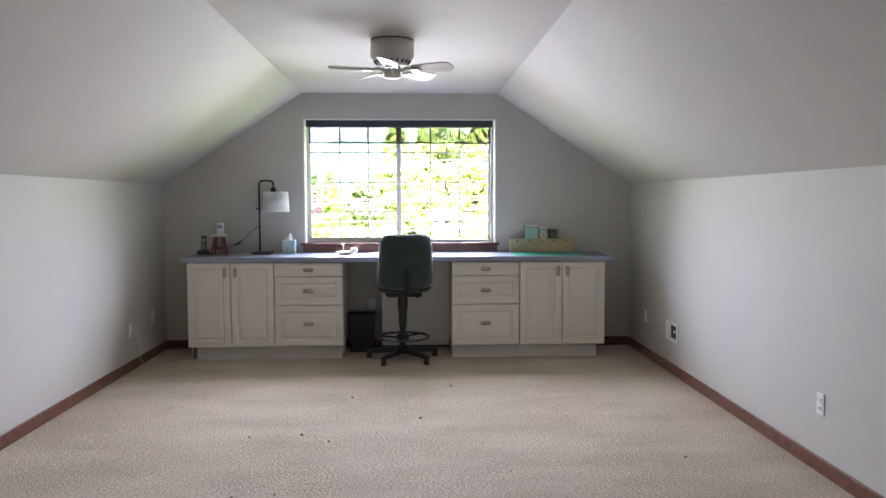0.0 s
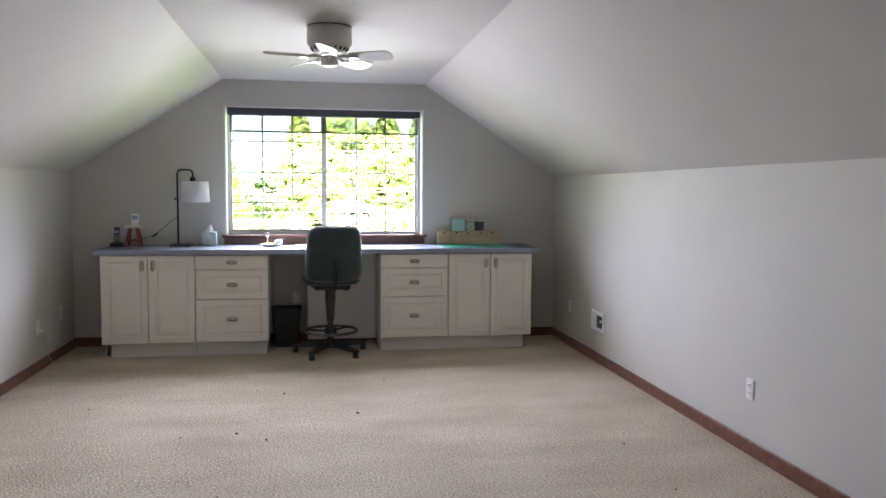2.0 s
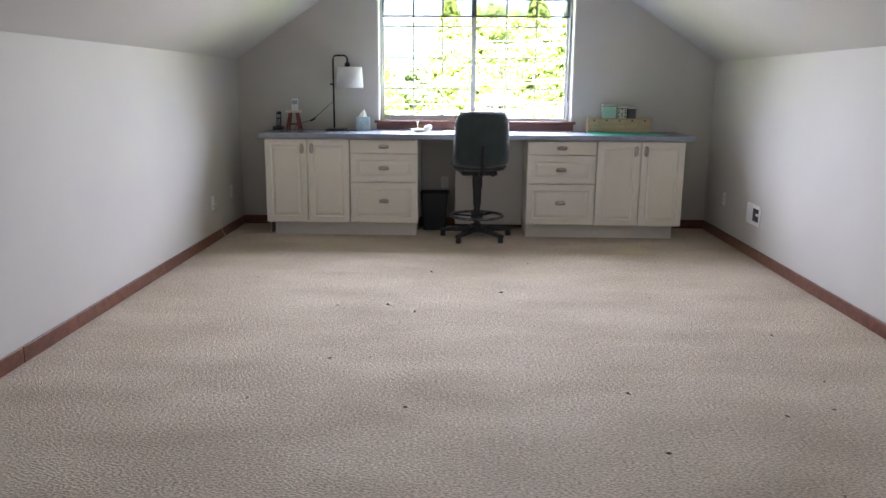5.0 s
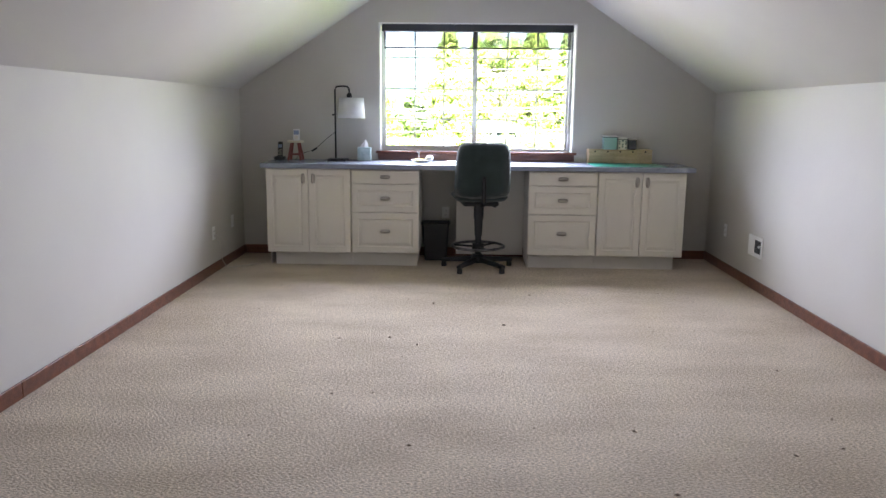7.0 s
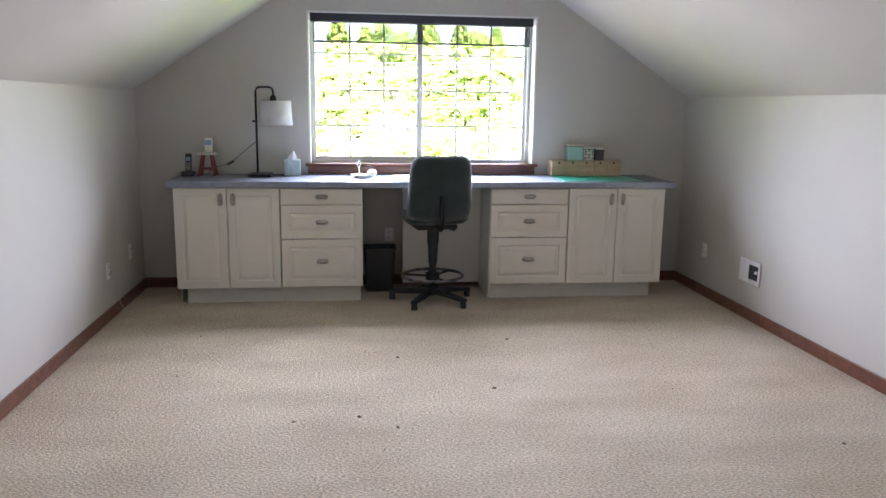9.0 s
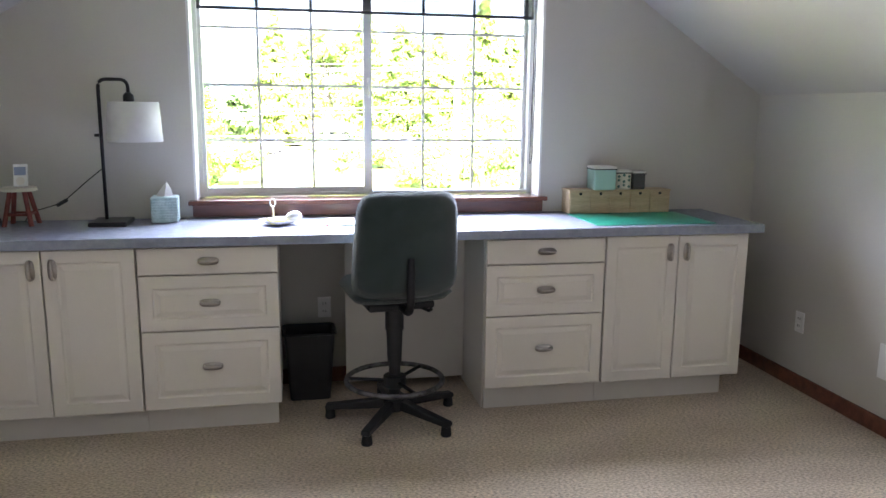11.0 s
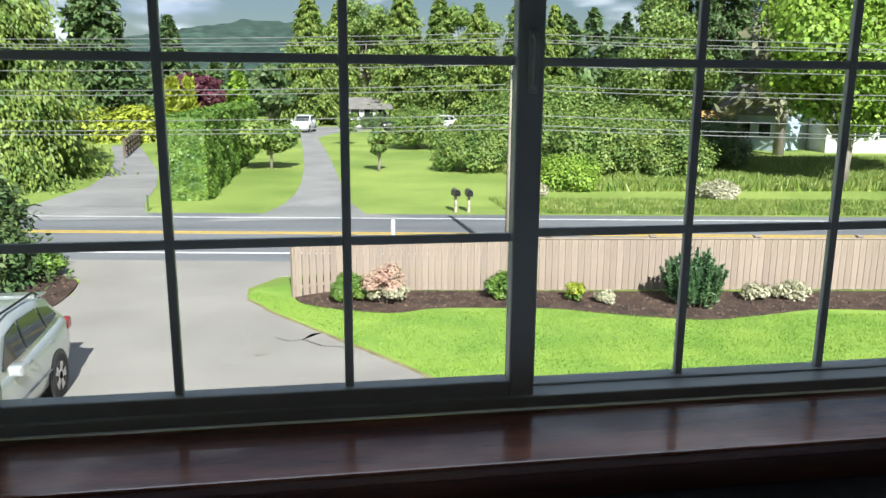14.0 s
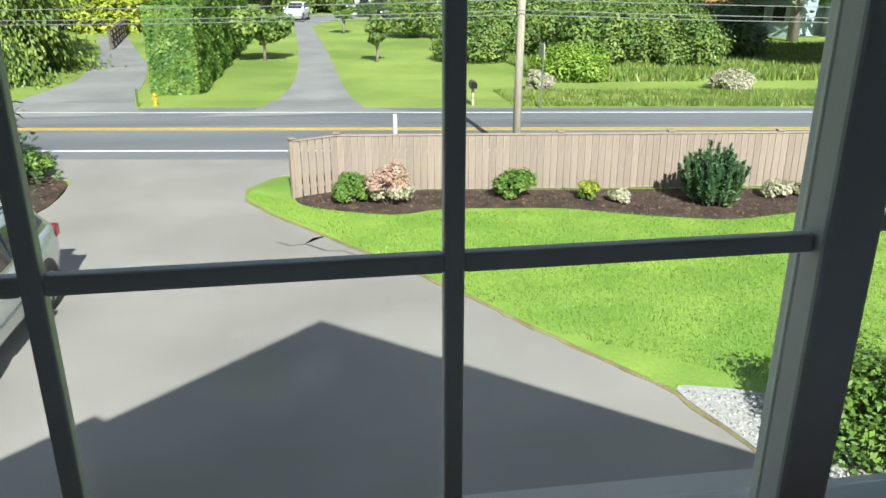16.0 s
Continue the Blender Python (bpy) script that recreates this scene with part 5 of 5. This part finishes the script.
for x, y, h, w, m, lab in ((7.6, 47.5, 2.6, 4.0, LEAF_MID, "rounded thicket at the edge of the lawn"), (10.2, 50.0, 4.2, 5.5, LEAF_MID, "tall thicket beyond the lawn"),
                           (10.3, 39.5, 1.5, 3.0, LEAF_BRIGHT, "bright green bushes in rough grass"), (8.0, 36.4, 0.9, 1.0, LEAF_CREAM, "pale flowering bush by the road"),
                           (12.8, 44.0, 3.6, 5.0, LEAF_MID, "willowy thicket in the meadow"), (16.8, 42.5, 2.9, 3.6, LEAF_MID, "upright green thicket in the meadow"),
                           (20.5, 46.0, 3.2, 4.5, LEAF_DARK, "dark thicket before the pale house"), (15.6, 35.6, 0.8, 1.5, LEAF_CREAM, "pale flowering bush by the road"),
                           (14.5, 58.0, 6.0, 7.0, LEAF_MID, "tall green thicket beyond the meadow"), (19.5, 57.0, 4.0, 6.0, LEAF_MID, "green thicket beyond the meadow"), (-15.5, 37.5, 1.1, 2.6, LEAF_MID, "low bush beside the lane"),
                           (4.9, 88.0, 1.6, 3.0, LEAF_DARK, "dark shrubs by the far house"), (6.5, 62.0, 3.6, 4.2, LEAF_MID, "thicket at the edge of the far lawn")):
    shrub(x, y, h, w, m, lab, int(4200 + 3800 * w), 0.055 + 0.012 * h, "thicket", 0.3, z=0, lumps=34)
wood = thing("far_wood", "distant mixed woodland across the whole horizon", "woodland", kind="stuff")
cs, ns = [], []
for k in range(230):
    x = -190 + k * 1.75 + rng.normal() * 1.2
    y = 118 + rng.uniform(0, 40) - (15 if x > 25 else 0)
    h = rng.uniform(7, 12) * (1.45 if x > 26 else 1.0) * (0.72 if -42 < x < -3 else 1.0)
    r = h * rng.uniform(0.2, 0.34)
    m = 420
    u = rng.uniform(size=m) ** 0.8
    a = rng.uniform(0, 6.3, m)
    rad = r * (1 - u) ** 0.7 * rng.uniform(0.6, 1.1, m)
    cs.append(np.stack([x + rad * np.cos(a), y + rad * np.sin(a), G + 0.3 + u * h], 1))
    ns.append(np.stack([np.cos(a), np.sin(a), np.full(m, -0.5)], 1))
foliage("tree_mass", np.concatenate(cs), np.concatenate(ns), 0.95, LEAF_DARK, wood, 1.7, 0.6, "spray")

# hills
hv, hf, nx, ny = [], [], 360, 28
for j in range(ny + 1):
    for i in range(nx + 1):
        x, y = -900 + i * 5, 420 + j * 22.5
        ridge = 50 * math.exp(-((x + 40) / 150) ** 2) + 40 * math.exp(-((x + 420) / 210) ** 2) + 34 * math.exp(-((x - 420) / 260) ** 2) + 14
        hv.append((x, y, G - 3 + ridge * math.sin(min(1, j / 18) * math.pi / 2) + 5 * noise.noise((x * 0.02, y * 0.02, 0)) + 4.5 * noise.noise((x * 0.13, y * 0.11, 3))))
for j in range(ny):
    for i in range(nx):
        k = j * (nx + 1) + i
        hf.append((k, k + 1, k + nx + 2, k + nx + 1))
hill = scatter_mesh("backdrop_hills", hv, hf, HILL)
hill.data.polygons.foreach_set("use_smooth", [True] * len(hill.data.polygons))
tagged(hill, "low wooded hills in the distance", "hills", kind="structure")


# ---- houses beyond the road ----
def small_house(x, y, w, d, h, rise, wall_mat, roof_mat, label, turn=0):
    hs = thing("house", label, "house", pose(x, y, G, 0, 0, turn))
    part("wall", box((-w / 2, 0, 0), (w / 2, d, h)), wall_mat, hs)
    part("roof", prism([(-0.5, h - 0.05), (d / 2, h + rise), (d + 0.5, h - 0.05), (d + 0.5, h + 0.1), (d / 2, h + rise + 0.18), (-0.5, h + 0.1)], -w / 2 - 0.4, w / 2 + 0.4, "x"), roof_mat, hs)
    gb = prism([(0, h), (d, h), (d / 2, h + rise)], -w / 2, -w / 2 + 0.1, "x")
    prism([(0, h), (d, h), (d / 2, h + rise)], w / 2 - 0.1, w / 2, "x", bm=gb)
    part("gable", gb, wall_mat, hs)
    for k in range(3):
        cx = -w / 2 + w * (k + 0.5) / 3
        wd = part("window", box((cx - 0.55, -0.06, 1.0), (cx + 0.55, 0.0, 2.1), 0.02), VINYL, hs)
        part("pane", box((cx - 0.47, -0.075, 1.08), (cx + 0.47, -0.061, 2.02)), CARGLASS, wd)
    return hs


small_house(4.4, 91, 4.4, 4.5, 2.0, 1.0, SIDING, ROOFING, "small white house at the end of the lane")
small_house(30.8, 60, 5.0, 5, 2.6, 2.0, PALEBLUE, ROOFING, "pale blue house half hidden by trees", -65)
small_house(27.2, 58, 2.4, 2.6, 1.8, 0.9, SIDING, RUSTROOF, "small shed with a rusty orange roof", -20)
small_house(37.5, 56, 5.0, 5, 2.4, 1.2, SIDING, ROOFING, "white outbuilding behind the maples", -10)


# ---- cars ----
def car(label, at, paint, group=""):
    c = thing("car", label, "car", at, group)
    stations = [(-2.30, 0.62, 0.50, 0.78, 0.80), (-2.22, 0.78, 0.36, 0.88, 0.92), (-1.9, 0.88, 0.24, 0.98, 1.0), (-1.2, 0.92, 0.22, 1.02, 1.06), (-0.7, 0.925, 0.22, 1.03, 1.10),
                (0.4, 0.93, 0.22, 1.05, 1.10), (1.4, 0.93, 0.24, 1.10, 1.14), (1.95, 0.90, 0.30, 1.12, 1.16), (2.25, 0.84, 0.40, 1.08, 1.12), (2.34, 0.72, 0.55, 0.98, 1.0)]
    bm = bmesh.new()
    prev = None
    for x, w, z0, zs, zt in stations:
        sec = [(-w * 0.88, z0), (-w * 0.98, z0 + 0.14), (-w, (z0 + zs) / 2), (-w * 0.97, zs - 0.05), (-w * 0.88, zs), (-w * 0.4, zt), (w * 0.4, zt), (w * 0.88, zs), (w * 0.97, zs - 0.05), (w, (z0 + zs) / 2), (w * 0.98, z0 + 0.14), (w * 0.88, z0)]
        ring = [bm.verts.new((x, a, b)) for a, b in sec]
        if prev:
            for i in range(len(ring)):
                j = (i + 1) % len(ring)
                bm.faces.new((prev[i], prev[j], ring[j], ring[i]))
        else:
            bm.faces.new(ring[::-1])
        prev = ring
    bm.faces.new(prev)
    body = part("body", bm, paint, c, smooth=True)
    # greenhouse: (x, half width, height) of roof line sections
    top = [(-0.75, 0.80, 1.08), (-0.05, 0.68, 1.56), (0.5, 0.665, 1.66), (1.2, 0.66, 1.64), (1.75, 0.66, 1.55), (2.22, 0.74, 1.10)]
    bm = bmesh.new()
    prev = None
    for x, w, z in top:
        low = 0.86
        ring = [bm.verts.new(p) for p in ((x, -low, 1.0), (x, -(low * 0.25 + w * 0.75), 1.0 + (z - 1.0) * 0.72), (x, -w, z - 0.04), (x, -w * 0.75, z), (x, w * 0.75, z), (x, w, z - 0.04), (x, low * 0.25 + w * 0.75, 1.0 + (z - 1.0) * 0.72), (x, low, 1.0))]
        if prev:
            for i in range(7):
                bm.faces.new((prev[i], prev[i + 1], ring[i + 1], ring[i]))
        prev = ring
    part("cabin", bm, paint, c, smooth=True)
    def side_pane(outline, s):
        v = []
        for x, z in outline:
            tt = (z - 1.0) / 0.6
            v.append((x, s * (0.875 - 0.155 * tt), z))
        b = bmesh.new()
        a = [b.verts.new(p) for p in v]
        q = [b.verts.new((p[0], p[1] - s * 0.02, p[2])) for p in v]
        b.faces.new(a)
        b.faces.new(q[::-1])
        for i in range(len(a)):
            b.faces.new((a[i], q[i], q[(i + 1) % len(a)], a[(i + 1) % len(a)]))
        return b
    for s in (-1, 1):
        for outline in ([(-0.42, 1.10), (0.38, 1.12), (0.38, 1.53), (0.0, 1.46)], [(0.46, 1.12), (1.22, 1.15), (1.14, 1.52), (0.46, 1.54)], [(1.30, 1.16), (1.80, 1.24), (1.60, 1.42), (1.22, 1.51)]):
            part("side_window", side_pane(outline, s), CARGLASS, body)
        mir = box((-0.50, s * 0.92, 1.04), (-0.32, s * 1.12, 1.20), 0.04, 3) if s > 0 else box((-0.50, -1.12, 1.04), (-0.32, -0.92, 1.20), 0.04, 3)
        part("mirror", mir, paint, c)
        for hx in (0.25, 1.12):
            part("door_handle", tube(fillet([(hx - 0.09, s * 0.925, 0.985), (hx - 0.07, s * 0.955, 0.985), (hx + 0.07, s * 0.955, 0.985), (hx + 0.09, s * 0.925, 0.985)], 0.015), 0.012, 6), ALLOY, body)
        part("sill_trim", tube([(-0.9, s * 0.935, 0.55), (1.0, s * 0.94, 0.58)], 0.014, 6), ALLOY, body)
        part("roof_rail", tube(fillet([(0.1, s * 0.60, 1.63), (0.2, s * 0.60, 1.70), (1.5, s * 0.60, 1.68), (1.65, s * 0.60, 1.60)], 0.05), 0.018, 8), BLACKMET, c)
        part("tail_lamp", box((2.10, min(s * 0.62, s * 0.87), 0.86), (2.30, max(s * 0.62, s * 0.87), 1.06), 0.04, 3), TAILRED, c)
        part("headlight", box((-2.28, min(s * 0.5, s * 0.80), 0.68), (-2.10, max(s * 0.5, s * 0.80), 0.84), 0.04, 3), PORCELAIN, c)
        for wx in (-1.42, 1.34):
            tyre = turned([(0.22, -0.11), (0.33, -0.115), (0.36, -0.09), (0.362, 0.09), (0.33, 0.115), (0.22, 0.11)], 36)
            arch = turned([(0.40, -0.13), (0.42, -0.13), (0.42, 0.133), (0.40, 0.133)], 36)
            part("wheel_arch", arch, BLACKPL, body, at=pose(wx, s * 0.80, 0.36, 90))
            wheel = part("wheel", tyre, TYRE, c, smooth=True, at=pose(wx, s * 0.835, 0.36, 90))
            part("rim", turned([(0.235, -0.10), (0.24, 0.10), (0.225, 0.116), (0.20, 0.10), (0.19, 0.0)], 32), DARKTIN, wheel)
            for k in range(5):
                for side in (-1, 1):
                    part("spoke", prism([(0.0, -0.06), (0.10, -0.045), (0.22, -0.07), (0.22, 0.07), (0.10, 0.045), (0.0, 0.06)], 0.105 * side - 0.012, 0.105 * side + 0.012, "z"), ALLOY, wheel, at=pose(0, 0, 0, 0, 0, 72 * k))
    part("windscreen", prism([(-0.70, 1.10), (-0.10, 1.535), (-0.10, 1.55), (-0.72, 1.115)], -0.62, 0.62), CARGLASS, c)
    part("rear_window", prism([(1.83, 1.50), (2.17, 1.15), (2.20, 1.16), (1.86, 1.52)], -0.58, 0.58), CARGLASS, c)
    part("spoiler", prism([(1.62, 1.60), (1.98, 1.56), (2.0, 1.53), (1.65, 1.55)], -0.62, 0.62), paint, c)
    part("sunshade", prism([(-0.52, 1.20), (-0.30, 1.36), (-0.31, 1.375), (-0.53, 1.215)], -0.55, 0.55), MINT, c, "teal folding sunshade")
    return c


car("silver crossover car parked on the driveway", pose(-5.13, 16.44, G + 0.02, 0, 0, 90) @ Matrix.Scale(0.93, 4), CARPAINT)
car("white car parked at the end of the lane", pose(-2.4, 82, G + 0.016, 0, 0, 80), VINYL, "far cars")
car("dark car parked beside the far house", pose(7.4, 82, G, 0, 0, 10), BLACKPL, "far cars")
car("white car parked beside the far house", pose(10.6, 83, G, 0, 0, 15), VINYL, "far cars")


# ---- the house that holds the room: outer shell and roof ----
shell = thing("own_house", "gabled house with shingled roof over the garage", "house")
RZ, SL = 3.50, 0.667
sh = prism([(-3.3, RZ - SL * 3.3), (0.012, RZ), (4.4, RZ - 0.71 * 4.39), (4.4, RZ - 0.71 * 4.39 - 0.14), (0.012, RZ - 0.14), (-3.3, RZ - SL * 3.3 - 0.14)], YF - 0.6, 8.2)
part("roof", sh, ROOFING, shell)
wg = prism([(-6.6, 1.99 - SL * 4.08), (-2.52, 1.99), (-2.30, 1.86), (-2.30, 1.72), (-2.52, 1.85), (-6.6, 1.85 - SL * 4.08)], YF - 0.6, 8.2)
part("wing_roof", wg, ROOFING, shell)
lw = bmesh.new()
box((-2.9, 7.58, G), (3.0, OUT, -0.26), bm=lw)
box((-2.9, YF - 0.4, G), (-2.7, 7.58, -0.26), bm=lw)
box((2.8, YF - 0.4, G), (3.0, 7.58, -0.26), bm=lw)
part("lower_wall", lw, SIDING, shell)
tr = bmesh.new()
box((WX0 - 0.09, OUT + 0.001, FZ0 - 0.09), (WX0, OUT + 0.03, WZ1 + 0.09), 0.004, bm=tr)
box((WX1, OUT + 0.001, FZ0 - 0.09), (WX1 + 0.09, OUT + 0.03, WZ1 + 0.09), 0.004, bm=tr)
box((WX0, OUT + 0.001, WZ1), (WX1, OUT + 0.03, WZ1 + 0.09), 0.004, bm=tr)
part("window_casing", tr, SIDING, shell)

# cracks in the driveway
CRACK = material("crack", (0.09, 0.08, 0.07), (0.14, 0.13, 0.12), 8, 0.95)
def crack(pts, w):
    left = [(x + w * random.random(), y + w * random.random()) for x, y in pts]
    sheet("driveway_crack", pts + left[::-1], G + 0.0235, CRACK, "thin dark crack in the worn driveway", "crack", 0.002)


crack([(-1.35, 20.0), (-1.1, 19.75), (-0.85, 19.8), (-0.5, 19.4), (-0.2, 19.35), (0.05, 19.05)], 0.05)
crack([(-0.85, 19.8), (-0.7, 20.1), (-0.45, 20.2)], 0.04)
crack([(-1.65, 19.1), (-1.55, 19.05), (-1.45, 19.12)], 0.07)
